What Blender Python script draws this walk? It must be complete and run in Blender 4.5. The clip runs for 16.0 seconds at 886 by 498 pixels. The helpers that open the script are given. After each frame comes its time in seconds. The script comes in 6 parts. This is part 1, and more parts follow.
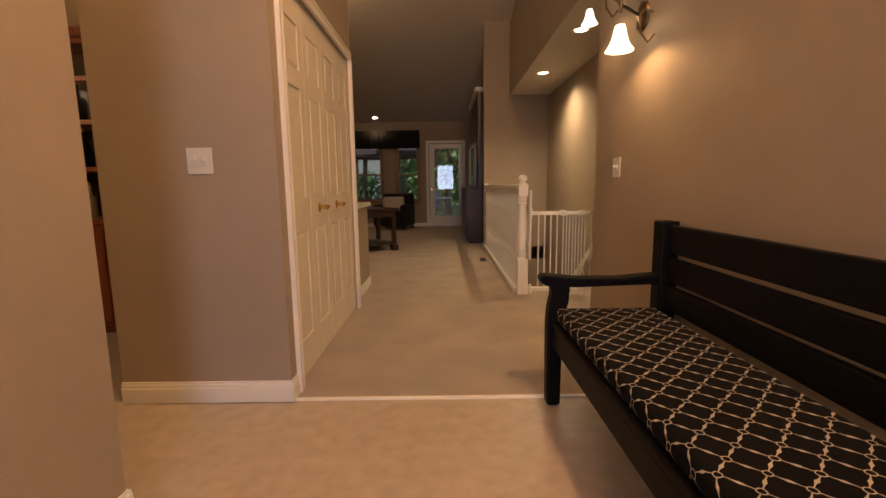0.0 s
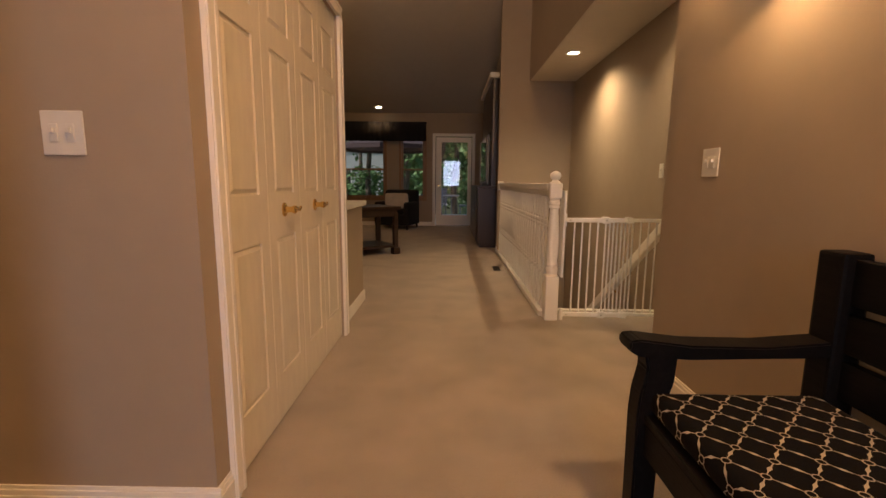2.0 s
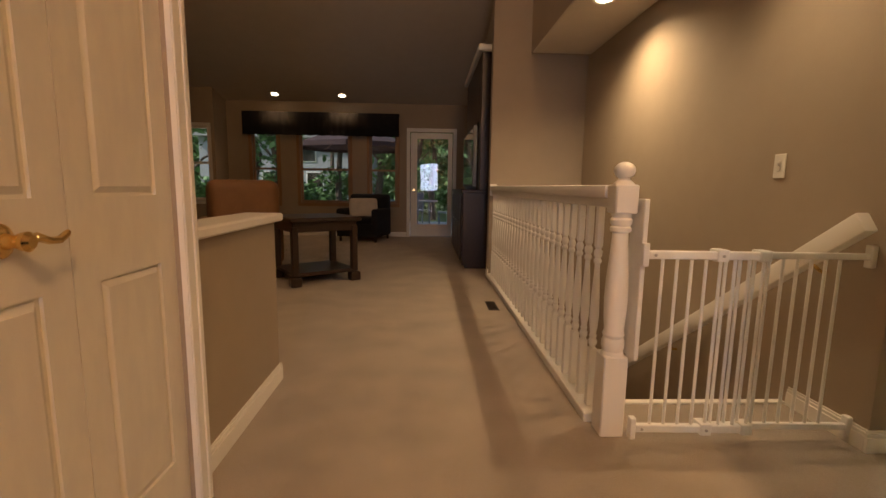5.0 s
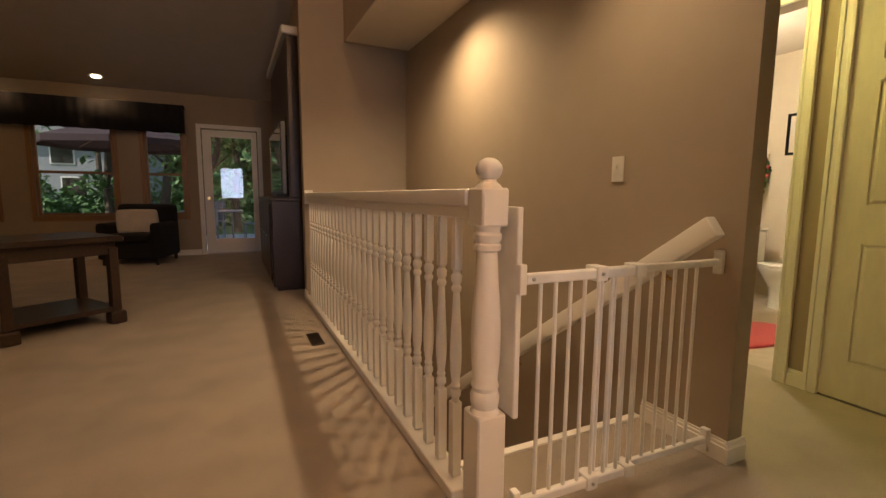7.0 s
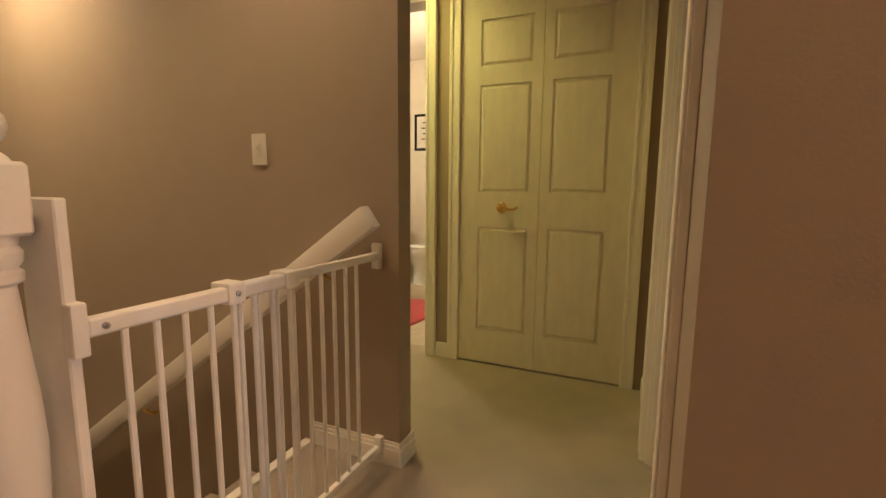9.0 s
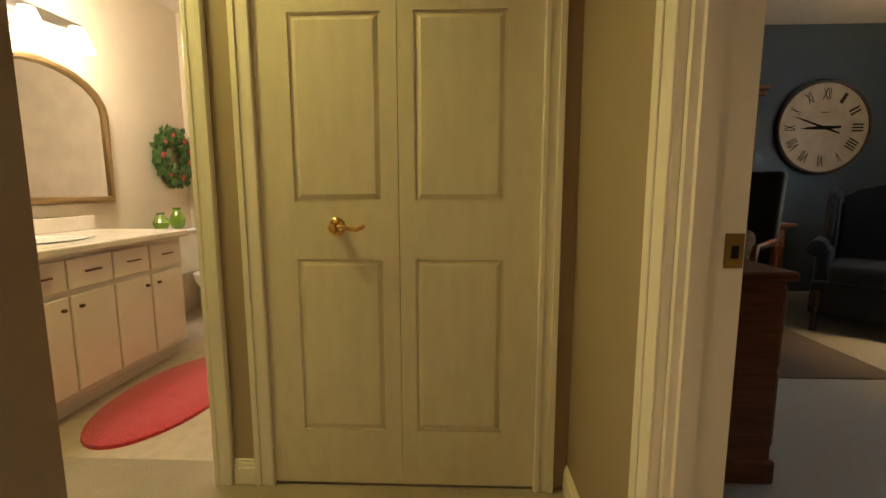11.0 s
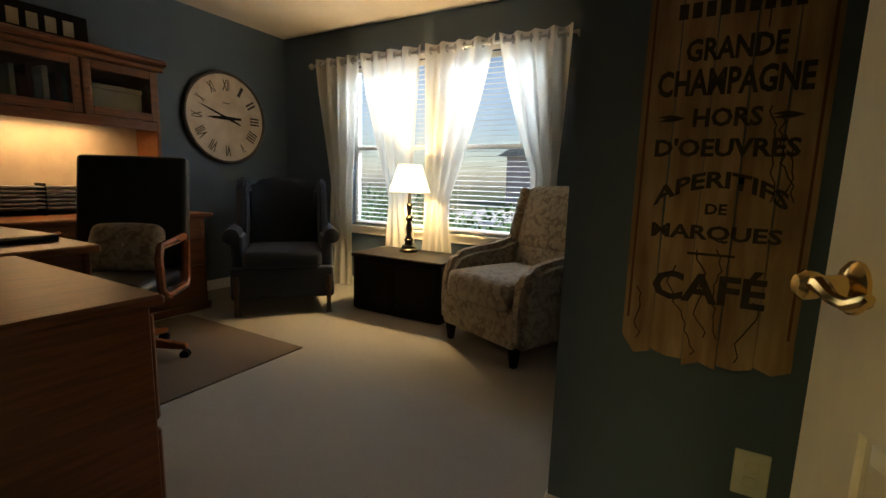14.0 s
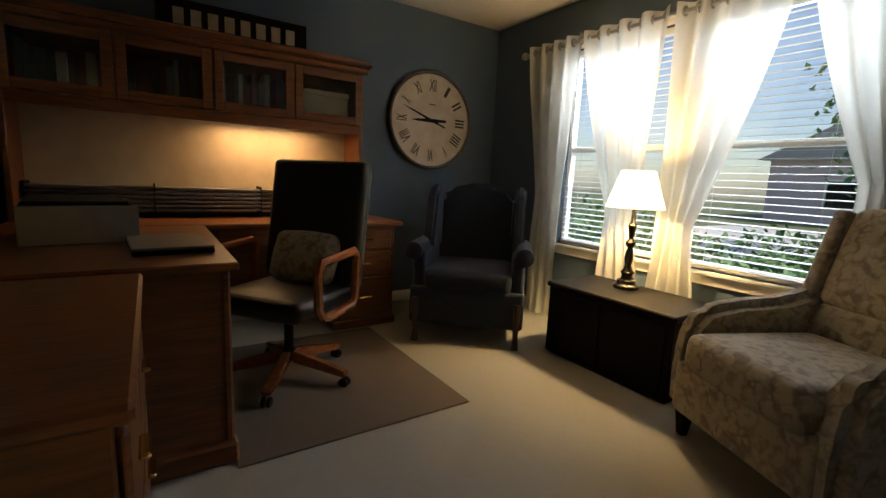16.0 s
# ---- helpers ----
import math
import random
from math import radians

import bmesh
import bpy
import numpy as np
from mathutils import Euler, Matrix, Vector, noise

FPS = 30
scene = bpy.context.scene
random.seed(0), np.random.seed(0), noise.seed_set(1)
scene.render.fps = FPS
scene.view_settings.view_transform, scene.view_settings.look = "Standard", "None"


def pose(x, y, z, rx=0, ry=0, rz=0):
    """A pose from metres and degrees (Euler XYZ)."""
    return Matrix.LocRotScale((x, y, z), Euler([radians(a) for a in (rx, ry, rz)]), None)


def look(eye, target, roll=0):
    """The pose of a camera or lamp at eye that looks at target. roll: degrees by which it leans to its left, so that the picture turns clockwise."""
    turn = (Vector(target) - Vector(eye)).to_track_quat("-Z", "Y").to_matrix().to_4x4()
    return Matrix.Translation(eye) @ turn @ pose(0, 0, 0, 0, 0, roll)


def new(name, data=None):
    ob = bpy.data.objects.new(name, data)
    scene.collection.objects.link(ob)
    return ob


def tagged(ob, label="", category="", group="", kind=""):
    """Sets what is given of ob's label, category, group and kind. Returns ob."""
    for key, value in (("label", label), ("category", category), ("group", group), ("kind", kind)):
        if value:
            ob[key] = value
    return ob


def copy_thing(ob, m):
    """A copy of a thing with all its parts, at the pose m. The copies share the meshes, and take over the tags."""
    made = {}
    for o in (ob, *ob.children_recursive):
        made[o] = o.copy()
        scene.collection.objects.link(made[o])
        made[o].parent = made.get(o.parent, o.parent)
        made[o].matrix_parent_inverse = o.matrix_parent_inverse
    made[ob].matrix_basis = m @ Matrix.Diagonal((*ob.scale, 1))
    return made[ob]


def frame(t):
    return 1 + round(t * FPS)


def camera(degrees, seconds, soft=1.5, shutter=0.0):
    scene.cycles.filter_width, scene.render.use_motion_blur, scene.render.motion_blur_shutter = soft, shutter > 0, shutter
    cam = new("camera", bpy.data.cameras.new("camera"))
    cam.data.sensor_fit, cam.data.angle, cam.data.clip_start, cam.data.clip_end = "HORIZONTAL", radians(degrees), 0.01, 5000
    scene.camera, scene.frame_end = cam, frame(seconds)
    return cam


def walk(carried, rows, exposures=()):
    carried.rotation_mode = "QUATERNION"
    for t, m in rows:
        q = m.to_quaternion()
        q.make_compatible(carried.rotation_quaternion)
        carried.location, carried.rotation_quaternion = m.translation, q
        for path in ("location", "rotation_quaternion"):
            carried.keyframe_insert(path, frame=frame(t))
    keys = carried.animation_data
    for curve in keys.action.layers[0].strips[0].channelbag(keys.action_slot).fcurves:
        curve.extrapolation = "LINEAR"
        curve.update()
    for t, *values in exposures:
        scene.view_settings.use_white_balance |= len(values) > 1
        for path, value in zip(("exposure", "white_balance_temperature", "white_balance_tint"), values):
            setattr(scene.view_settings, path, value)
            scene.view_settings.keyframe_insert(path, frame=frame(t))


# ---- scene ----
cam = camera(89.7, 16.0)
PATH = [
    (0, (0.953, 1.114, 1.034), (0.946, 3.095, 0.753), -0.8),
    (0.5, (0.909, 1.299, 1.042), (0.942, 3.279, 0.757), -0.8),
    (1, (0.912, 1.502, 1.041), (0.918, 3.481, 0.751), 0.2),
    (1.5, (0.921, 1.701, 1.035), (0.894, 3.679, 0.739), 1.0),
    (2, (0.897, 1.936, 1.037), (0.874, 3.914, 0.741), 0.5),
    (2.5, (0.882, 2.195, 1.038), (0.869, 4.172, 0.734), 0.2),
    (3, (0.892, 2.429, 1.037), (0.854, 4.408, 0.753), 0.6),
    (3.5, (0.897, 2.673, 1.042), (0.874, 4.653, 0.76), 0.4),
    (5.8, (0.935, 3.848, 1.001), (1.118, 5.823, 0.743), 1.3),
    (6, (0.963, 3.896, 0.999), (1.188, 5.868, 0.753), 1.3),
    (6.5, (0.986, 4.012, 0.999), (1.47, 5.939, 0.77), 0.9),
    (7, (0.995, 4.12, 1.014), (1.843, 5.915, 0.778), 0.4),
    (7.5, (1.021, 4.163, 1.017), (2.196, 5.764, 0.779), -0.2),
    (8, (1.069, 4.205, 1.012), (2.533, 5.544, 0.758), -0.6),
    (8.5, (1.195, 4.274, 0.996), (2.862, 5.348, 0.737), -1.0),
    (9, (1.348, 4.365, 1.003), (3.165, 5.156, 0.737), 0.5),
    (9.2, (1.405, 4.381, 1.02), (3.254, 5.089, 0.738), 0.5),
    (11.3, (2.333, 4.668, 1.024), (4.312, 4.609, 0.74), 0.5),
    (11.5, (2.325, 4.673, 1.045), (4.295, 4.51, 0.743), 1.0),
    (12, (2.463, 4.747, 1.046), (4.37, 4.217, 0.76), 0.3),
    (12.5, (2.486, 4.677, 1.04), (4.205, 3.696, 0.753), 1.0),
    (13, (2.513, 4.586, 1.036), (3.953, 3.229, 0.743), 1.7),
    (13.5, (2.558, 4.351, 1.045), (3.73, 2.758, 0.748), 1.6),
    (14, (2.645, 4.143, 1.045), (3.609, 2.416, 0.745), 1.7),
    (14.5, (2.767, 3.893, 1.048), (3.663, 2.134, 0.729), 1.7),
    (15, (2.899, 3.704, 1.055), (3.924, 2.019, 0.726), 2.2),
    (15.5, (2.973, 3.574, 1.091), (4.314, 2.129, 0.753), 2.8),
    (16, (3.062, 3.519, 1.073), (4.711, 2.43, 0.76), 2.7),
]
walk(cam, [(t, look(eye, target, roll)) for t, eye, target, roll in PATH])

# ---- world, sun, large lights ----
world = bpy.data.worlds.new("sky")
scene.world = world
world.use_nodes = True
wn = world.node_tree.nodes
sky = wn.new("ShaderNodeTexSky")
sky.sky_type, sky.sun_disc = "NISHITA", False
sky.sun_elevation, sky.sun_rotation = radians(45), radians(250)
world.node_tree.links.new(sky.outputs[0], wn["Background"].inputs[0])
wn["Background"].inputs[1].default_value = 0.15
scene.view_settings.exposure = 0.0

sun = new("sun", bpy.data.lights.new("sun", "SUN"))
sun.data.energy, sun.data.angle, sun.data.color = 5.0, radians(0.5), (1.0, 0.93, 0.84)
sun.matrix_basis = look((0, 0, 30), (0 + 30 * 0.82, 30 * 0.3, 30 - 26.2))

WARM = (1.0, 0.56, 0.25)
STAIRC = (1.0, 0.70, 0.40)
YELLOW = (1.0, 0.83, 0.24)


def lamp(name, kind, place, energy, colour, size=0.05, target=None, spot=None, blend=0.5, rect=None):
    ob = new(name, bpy.data.lights.new(name, kind))
    ob.data.energy, ob.data.color = energy, colour
    if kind == "AREA":
        ob.data.size = size
        if rect:
            ob.data.shape, ob.data.size, ob.data.size_y = "RECTANGLE", rect[0], rect[1]
    else:
        ob.data.shadow_soft_size = size
    if spot:
        ob.data.spot_size, ob.data.spot_blend = radians(spot), blend
    ob.matrix_basis = look(place, target or (place[0], place[1] + 0.001, place[2] - 1))
    return ob


# Unseen lamp assumed over the foyer, set by the brightness of the entry.
lamp("unseen_foyer_light", "POINT", (1.84, 1.6, 3.5), 205, WARM, 0.15)
lamp("dining_light", "POINT", (-2.3, 2.9, 1.9), 45, WARM, 0.15)
lamp("entry_door_light", "AREA", (1.05, -1.55, 1.25), 60, (0.62, 0.72, 1.0), rect=(0.9, 1.9), target=(1.05, 1.0, 1.0))
lamp("sconce_bulb_light", "SPOT", (1.84, 3.46, 1.735), 6, WARM, 0.012, spot=160, blend=0.35)
lamp("hutch_puck_light", "SPOT", (-1.60, 4.52, 1.785), 5, WARM, 0.02, spot=150, blend=0.5)
lamp("sconce_bulb_light", "SPOT", (1.84, 3.95, 2.03), 3, WARM, 0.012, spot=160, blend=0.35)
lamp("stair_light", "SPOT", (2.25, 7.1, 2.445), 175, STAIRC, 0.04, spot=145, blend=0.9)
# Added for the baluster shadows on the carpet; no real can at this spot.
lamp("stair_light", "SPOT", (2.25, 5.5, 2.445), 60, STAIRC, 0.04, spot=125, blend=0.9)
lamp("hall_light", "SPOT", (3.25, 5.85, 2.43), 92, YELLOW, 0.16, spot=152, blend=0.6)
lamp("bath_light", "POINT", (4.6, 6.6, 1.85), 58, (1.0, 0.85, 0.62), 0.1)
lamp("room_can_light", "SPOT", (-0.70, 12.3, 2.66), 14, WARM, 0.04, spot=110, blend=0.8)
lamp("room_can_light", "SPOT", (-1.95, 12.3, 2.66), 14, WARM, 0.04, spot=110, blend=0.8)
# Fill without a fixture, added to lift the great room ceiling and carpet.
lamp("room_fill_light", "POINT", (-1.0, 7.2, 3.5), 30, (1.0, 0.62, 0.34), 0.2)
lamp("table_lamp_light", "POINT", (4.65, 1.13, 1.09), 66, (1.0, 0.68, 0.30), 0.04)
# Area lamp hidden outside above the windows, added to strengthen the daylight indoors.
lamp("office_sky_fill_light", "AREA", (4.62, -0.45, 2.85), 250, (0.70, 0.84, 1.0), rect=(2.2, 0.9), target=(4.80, 2.6, 0.0))
lamp("desk_light", "AREA", (6.23, 2.85, 1.352), 5, (1.0, 0.55, 0.2), rect=(0.05, 0.58))


# ---- materials ----
def mat(name, colour, rough=0.6, metal=0.0, colour2=None, scale=8.0, detail=4.0, bump=0.0, bump_scale=60.0, stain=0.12, stain_scale=1.3,
        stretch=None, random_tone=0.0, emit=0.0, trans=0.0, sheen=0.0, coat=0.0):
    m = bpy.data.materials.new(name)
    m.use_nodes = True
    t, n = m.node_tree, m.node_tree.nodes
    p = n["Principled BSDF"]
    link = t.links.new
    co = n.new("ShaderNodeTexCoord")
    vec = co.outputs["Object"]
    if stretch:
        mp = n.new("ShaderNodeMapping")
        mp.inputs["Scale"].default_value = stretch
        link(vec, mp.inputs[0])
        vec = mp.outputs[0]
    fine = n.new("ShaderNodeTexNoise")
    fine.inputs["Scale"].default_value, fine.inputs["Detail"].default_value = scale, detail
    link(vec, fine.inputs["Vector"])
    mix = n.new("ShaderNodeMix")
    mix.data_type = "RGBA"
    c2 = colour2 or tuple(c * (0.97 if "paint" in name else 0.88) for c in colour)
    mix.inputs["A"].default_value, mix.inputs["B"].default_value = (*colour, 1), (*c2, 1)
    ramp = n.new("ShaderNodeMapRange")
    ramp.inputs["From Min"].default_value, ramp.inputs["From Max"].default_value = 0.35, 0.65
    link(fine.outputs["Fac"], ramp.inputs[0])
    link(ramp.outputs[0], mix.inputs["Factor"])
    big = n.new("ShaderNodeTexNoise")
    big.inputs["Scale"].default_value = stain_scale
    link(co.outputs["Object"], big.inputs["Vector"])
    tone = n.new("ShaderNodeMapRange")
    tone.inputs["To Min"].default_value, tone.inputs["To Max"].default_value = 1 - stain, 1 + stain
    link(big.outputs["Fac"], tone.inputs[0])
    hsv = n.new("ShaderNodeHueSaturation")
    link(mix.outputs["Result"], hsv.inputs["Color"])
    val = tone.outputs[0]
    if random_tone:
        info = n.new("ShaderNodeObjectInfo")
        r = n.new("ShaderNodeMapRange")
        r.inputs["To Min"].default_value, r.inputs["To Max"].default_value = 1 - random_tone, 1 + random_tone
        link(info.outputs["Random"], r.inputs[0])
        mul = n.new("ShaderNodeMath")
        mul.operation = "MULTIPLY"
        link(val, mul.inputs[0])
        link(r.outputs[0], mul.inputs[1])
        val = mul.outputs[0]
    link(val, hsv.inputs["Value"])
    link(hsv.outputs[0], p.inputs["Base Color"])
    p.inputs["Roughness"].default_value, p.inputs["Metallic"].default_value = rough, metal
    p.inputs["Transmission Weight"].default_value, p.inputs["Sheen Weight"].default_value, p.inputs["Coat Weight"].default_value = trans, sheen, coat
    if emit:
        p.inputs["Emission Color"].default_value, p.inputs["Emission Strength"].default_value = (*colour, 1), emit
    if bump:
        bn = n.new("ShaderNodeTexNoise")
        bn.inputs["Scale"].default_value, bn.inputs["Detail"].default_value = bump_scale, 3
        link(vec, bn.inputs["Vector"])
        b = n.new("ShaderNodeBump")
        b.inputs["Strength"].default_value, b.inputs["Distance"].default_value = bump, 0.01
        link(bn.outputs["Fac"], b.inputs["Height"])
        link(b.outputs[0], p.inputs["Normal"])
    return m


TAN = mat("taupe_wall_paint", (0.36, 0.29, 0.215), 0.75, bump=0.05, bump_scale=160, stain=0.05)
BLUE = mat("slate_blue_wall_paint", (0.08, 0.115, 0.16), 0.7, bump=0.05, bump_scale=160, stain=0.06)
CREAM = mat("cream_wall_paint", (0.62, 0.54, 0.42), 0.75, bump=0.1, bump_scale=160, stain=0.04)
CEIL = mat("textured_ceiling_paint", (0.62, 0.56, 0.48), 0.9, bump=0.35, bump_scale=90, stain=0.04)
TRIM = mat("white_trim_paint", (0.84, 0.81, 0.75), 0.38, scale=3, stain=0.04)
DOORP = mat("white_door_paint", (0.74, 0.69, 0.58), 0.55, colour2=(0.69, 0.64, 0.545), bump=0.03, bump_scale=120, stain=0.05, stretch=(3, 3, 1))
CARPET = mat("beige_carpet", (0.46, 0.385, 0.30), 1.0, colour2=(0.33, 0.27, 0.205), scale=220, bump=0.9, bump_scale=260, stain=0.36, stain_scale=3.2, sheen=0.3)
CARPET2 = mat("office_carpet", (0.44, 0.41, 0.36), 1.0, colour2=(0.32, 0.30, 0.26), scale=220, bump=0.9, bump_scale=260, stain=0.12, stain_scale=1.5, sheen=0.3)
TILE = mat("beige_vinyl_floor", (0.47, 0.40, 0.32), 0.35, colour2=(0.40, 0.335, 0.265), scale=14, bump=0.05, bump_scale=40, stain=0.1)
BLACK = mat("black_stained_wood", (0.004, 0.0038, 0.0038), 0.5, colour2=(0.007, 0.006, 0.006), scale=6, stretch=(12, 1, 12), bump=0.12, bump_scale=20, stain=0.2)
BLACK.node_tree.nodes["Principled BSDF"].inputs["Specular IOR Level"].default_value = 0.1
DARKW = mat("dark_brown_wood", (0.028, 0.015, 0.010), 0.35, colour2=(0.045, 0.024, 0.014), scale=6, stretch=(10, 1.2, 10), bump=0.08, bump_scale=20, stain=0.2)
OAK = mat("reddish_oak_wood", (0.20, 0.070, 0.023), 0.38, colour2=(0.115, 0.039, 0.013), scale=5, stretch=(14, 1, 14), bump=0.1, bump_scale=18, stain=0.15)
CHERRY = mat("cherry_wood", (0.22, 0.062, 0.022), 0.32, colour2=(0.14, 0.035, 0.014), scale=5, stretch=(12, 12, 1), bump=0.06, bump_scale=18, stain=0.15)
BRASS = mat("polished_brass", (0.85, 0.58, 0.22), 0.18, 1.0, stain=0.05)
STEEL = mat("brushed_steel", (0.5, 0.49, 0.47), 0.3, 1.0, stain=0.05)
PLASTIC = mat("white_plastic", (0.75, 0.72, 0.65), 0.35, stain=0.02)
GATEW = mat("white_enamel", (0.86, 0.85, 0.82), 0.3, stain=0.03)
AGEDBRASS = mat("tarnished_brass", (0.32, 0.20, 0.08), 0.4, 1.0, stain=0.3, stain_scale=20)
GLASS = mat("clear_glass", (1, 1, 1), 0.0, trans=1.0, stain=0.0, colour2=(1, 1, 1))


# ---- mesh helpers ----
def box(bm, x0, x1, y0, y1, z0, z1, bevel=0.0, m=None, seg=1):
    r = bmesh.ops.create_cube(bm, size=1.0)
    vs = r["verts"]
    for v in vs:
        v.co = Vector((x0 + (v.co.x + 0.5) * (x1 - x0), y0 + (v.co.y + 0.5) * (y1 - y0), z0 + (v.co.z + 0.5) * (z1 - z0)))
    if bevel:
        es = list({e for v in vs for e in v.link_edges})
        out = bmesh.ops.bevel(bm, geom=es, offset=bevel, segments=seg, affect="EDGES", profile=0.6)
        vs = list({v for f in out["faces"] for v in f.verts} | {v for v in vs if v.is_valid})
    if m is not None:
        bmesh.ops.transform(bm, matrix=m, verts=vs)
    return vs


def lathe(bm, profile, segs=12, m=None, cap=True):
    rings = []
    for z, r in profile:
        rings.append([bm.verts.new((r * math.cos(2 * math.pi * i / segs), r * math.sin(2 * math.pi * i / segs), z)) for i in range(segs)])
    for a, b in zip(rings, rings[1:]):
        for i in range(segs):
            bm.faces.new((a[i], a[(i + 1) % segs], b[(i + 1) % segs], b[i]))
    if cap:
        bm.faces.new(rings[0][::-1])
        bm.faces.new(rings[-1])
    vs = [v for r in rings for v in r]
    if m is not None:
        bmesh.ops.transform(bm, matrix=m, verts=vs)
    return vs


def tube(bm, pts, r, segs=8, radii=None):
    pts = [Vector(p) for p in pts]
    rings = []
    for i, p in enumerate(pts):
        d = (pts[min(i + 1, len(pts) - 1)] - pts[max(i - 1, 0)]).normalized()
        a = d.orthogonal().normalized() if i == 0 else (prev - d * prev.dot(d)).normalized()
        prev = a
        b = d.cross(a)
        rr = radii[i] if radii else r
        rings.append([bm.verts.new(p + rr * (a * math.cos(2 * math.pi * k / segs) + b * math.sin(2 * math.pi * k / segs))) for k in range(segs)])
    for a, b in zip(rings, rings[1:]):
        for k in range(segs):
            bm.faces.new((a[k], a[(k + 1) % segs], b[(k + 1) % segs], b[k]))
    bm.faces.new(rings[0][::-1])
    bm.faces.new(rings[-1])


def prism(bm, outline, depth, m=None):
    """Outline in x, z pushed along y from 0 to depth."""
    a = [bm.verts.new((x, 0, z)) for x, z in outline]
    b = [bm.verts.new((x, depth, z)) for x, z in outline]
    n = len(outline)
    bm.faces.new(a)
    bm.faces.new(b[::-1])
    for i in range(n):
        bm.faces.new((a[i], b[i], b[(i + 1) % n], a[(i + 1) % n]))
    if m is not None:
        bmesh.ops.transform(bm, matrix=m, verts=a + b)
    return a + b


def mesh_of(name, bm, material, smooth=False):
    bmesh.ops.recalc_face_normals(bm, faces=bm.faces)
    me = bpy.data.meshes.new(name)
    bm.to_mesh(me)
    bm.free()
    me.materials.append(material)
    if smooth:
        for p in me.polygons:
            p.use_smooth = True
        me.set_sharp_from_angle(angle=radians(38))
    return me


def part(name, bm, material, parent, label="", smooth=False, at=None):
    me = bm if isinstance(bm, bpy.types.Mesh) else mesh_of(name, bm, material, smooth)
    ob = new(name, me)
    ob.parent = parent
    if at is not None:
        ob.matrix_basis = at
    return tagged(ob, label) if label else ob


def thing(name, label, category, m=None, group=""):
    ob = new(name)
    ob.empty_display_size = 0.1
    if m is not None:
        ob.matrix_basis = m
    return tagged(ob, label, category, group)


def boxes(name, material, *bs, parent=None, label="", bevel=0.0, kind="", smooth=False):
    bm = bmesh.new()
    for b in bs:
        box(bm, *b, bevel=bevel)
    ob = part(name, bm, material, parent, label, smooth)
    return tagged(ob, kind=kind) if kind else ob


def structure(name, material, *bs, label="", bevel=0.0):
    return tagged(boxes(name, material, *bs, bevel=bevel), label, "", "", "structure")


# ---- structure ----
structure("floor_entry", TILE, (-4.6, 2.13, -1.6, 3.1885, -0.2, 0.0), label="beige vinyl entry floor with a soft sheen")
structure("floor_hall", CARPET, (-4.6, 1.66, 3.188, 12.8, -0.2, 0.004), (1.66, 2.0149, 3.188, 4.236, -0.2, 0.004), (1.66, 3.71, 4.236, 5.30, -0.2, 0.004), (1.70, 2.66, 5.30, 5.495, -0.2, 0.004), (3.71, 3.83, 5.435, 6.3, -0.2, 0.004), (2.70, 3.71, 5.30, 7.2, -0.2, 0.004),
          (1.66, 3.0, 8.56, 12.8, -0.2, 0.004), label="worn beige carpet of hall and great room")
structure("floor_office", CARPET2, (2.03, 6.55, 0.6, 4.2355, -0.2, 0.0038), label="beige grey office carpet")
structure("threshold_strip", TRIM, (0.2, 2.01, 3.168, 3.188, 0.0, 0.010), label="thin pale metal strip between vinyl and carpet")

structure("wall_closet", TAN, (-0.62, 0.2, 3.165, 3.31, 0, 4.3), (0.085, 0.2, 3.31, 4.82, 2.035, 4.3), (0.085, 0.2, 4.825, 4.93, 0, 4.3),
          (-0.62, -0.5, 3.31, 4.93, 0, 4.3), (-0.5, 0.085, 4.80, 4.93, 0, 4.3), label="taupe closet walls")
structure("wall_pony", TAN, (0.03, 0.15, 4.93, 5.776, 0, 0.835), label="taupe half wall")
structure("wall_pony_cap", TRIM, (-0.005, 0.185, 4.932, 5.81, 0.837, 0.877), label="white cap on the half wall", bevel=0.008)
structure("wall_dining", TAN, (-0.17, -0.05, -1.6, 2.38, 0, 4.3), label="taupe wall beside the entry")
structure("wall_entry", TAN, (2.015, 2.13, -1.6, 4.285, 0, 4.3), label="taupe entry wall")
structure("wall_hall_south", TAN, (2.13, 2.27, 4.205, 4.285, 0, 2.47), (2.27, 3.060, 4.205, 4.285, 2.02, 2.47), (3.060, 3.71, 4.205, 4.285, 0, 2.47), label="taupe hall wall with the office doorway")
structure("wall_hall_east", TAN, (3.71, 3.83, 4.206, 4.40, 0, 2.47), (3.71, 3.83, 4.40, 5.29, 2.035, 2.47), (3.71, 3.83, 5.29, 5.435, 0, 2.47),
          (3.71, 3.83, 5.435, 6.3, 2.035, 2.47), (3.71, 3.83, 6.3, 7.2, 0, 2.47), label="taupe hall wall with closet and bathroom doorways")
structure("wall_hall_north", TAN, (2.76, 3.71, 7.1, 7.2, 0, 2.47), label="taupe end wall of the hall")
structure("wall_stair", TAN, (2.66, 2.745, 5.10, 8.68, -2.8, 4.3), label="taupe stair wall")
structure("wall_stair_end", TAN, (1.62, 2.66, 8.56, 8.68, -2.8, 4.3), label="taupe wall at the end of the stairwell")
structure("wall_stair_inner", TAN, (1.66, 1.70, 5.36, 8.56, -2.8, -0.2), (1.70, 2.66, 5.49, 5.529, -2.8, -0.23), label="taupe lower stair walls")
structure("wall_great_room_east", TAN, (1.75, 1.87, 8.68, 12.62, 0, 4.3), label="taupe great room wall")
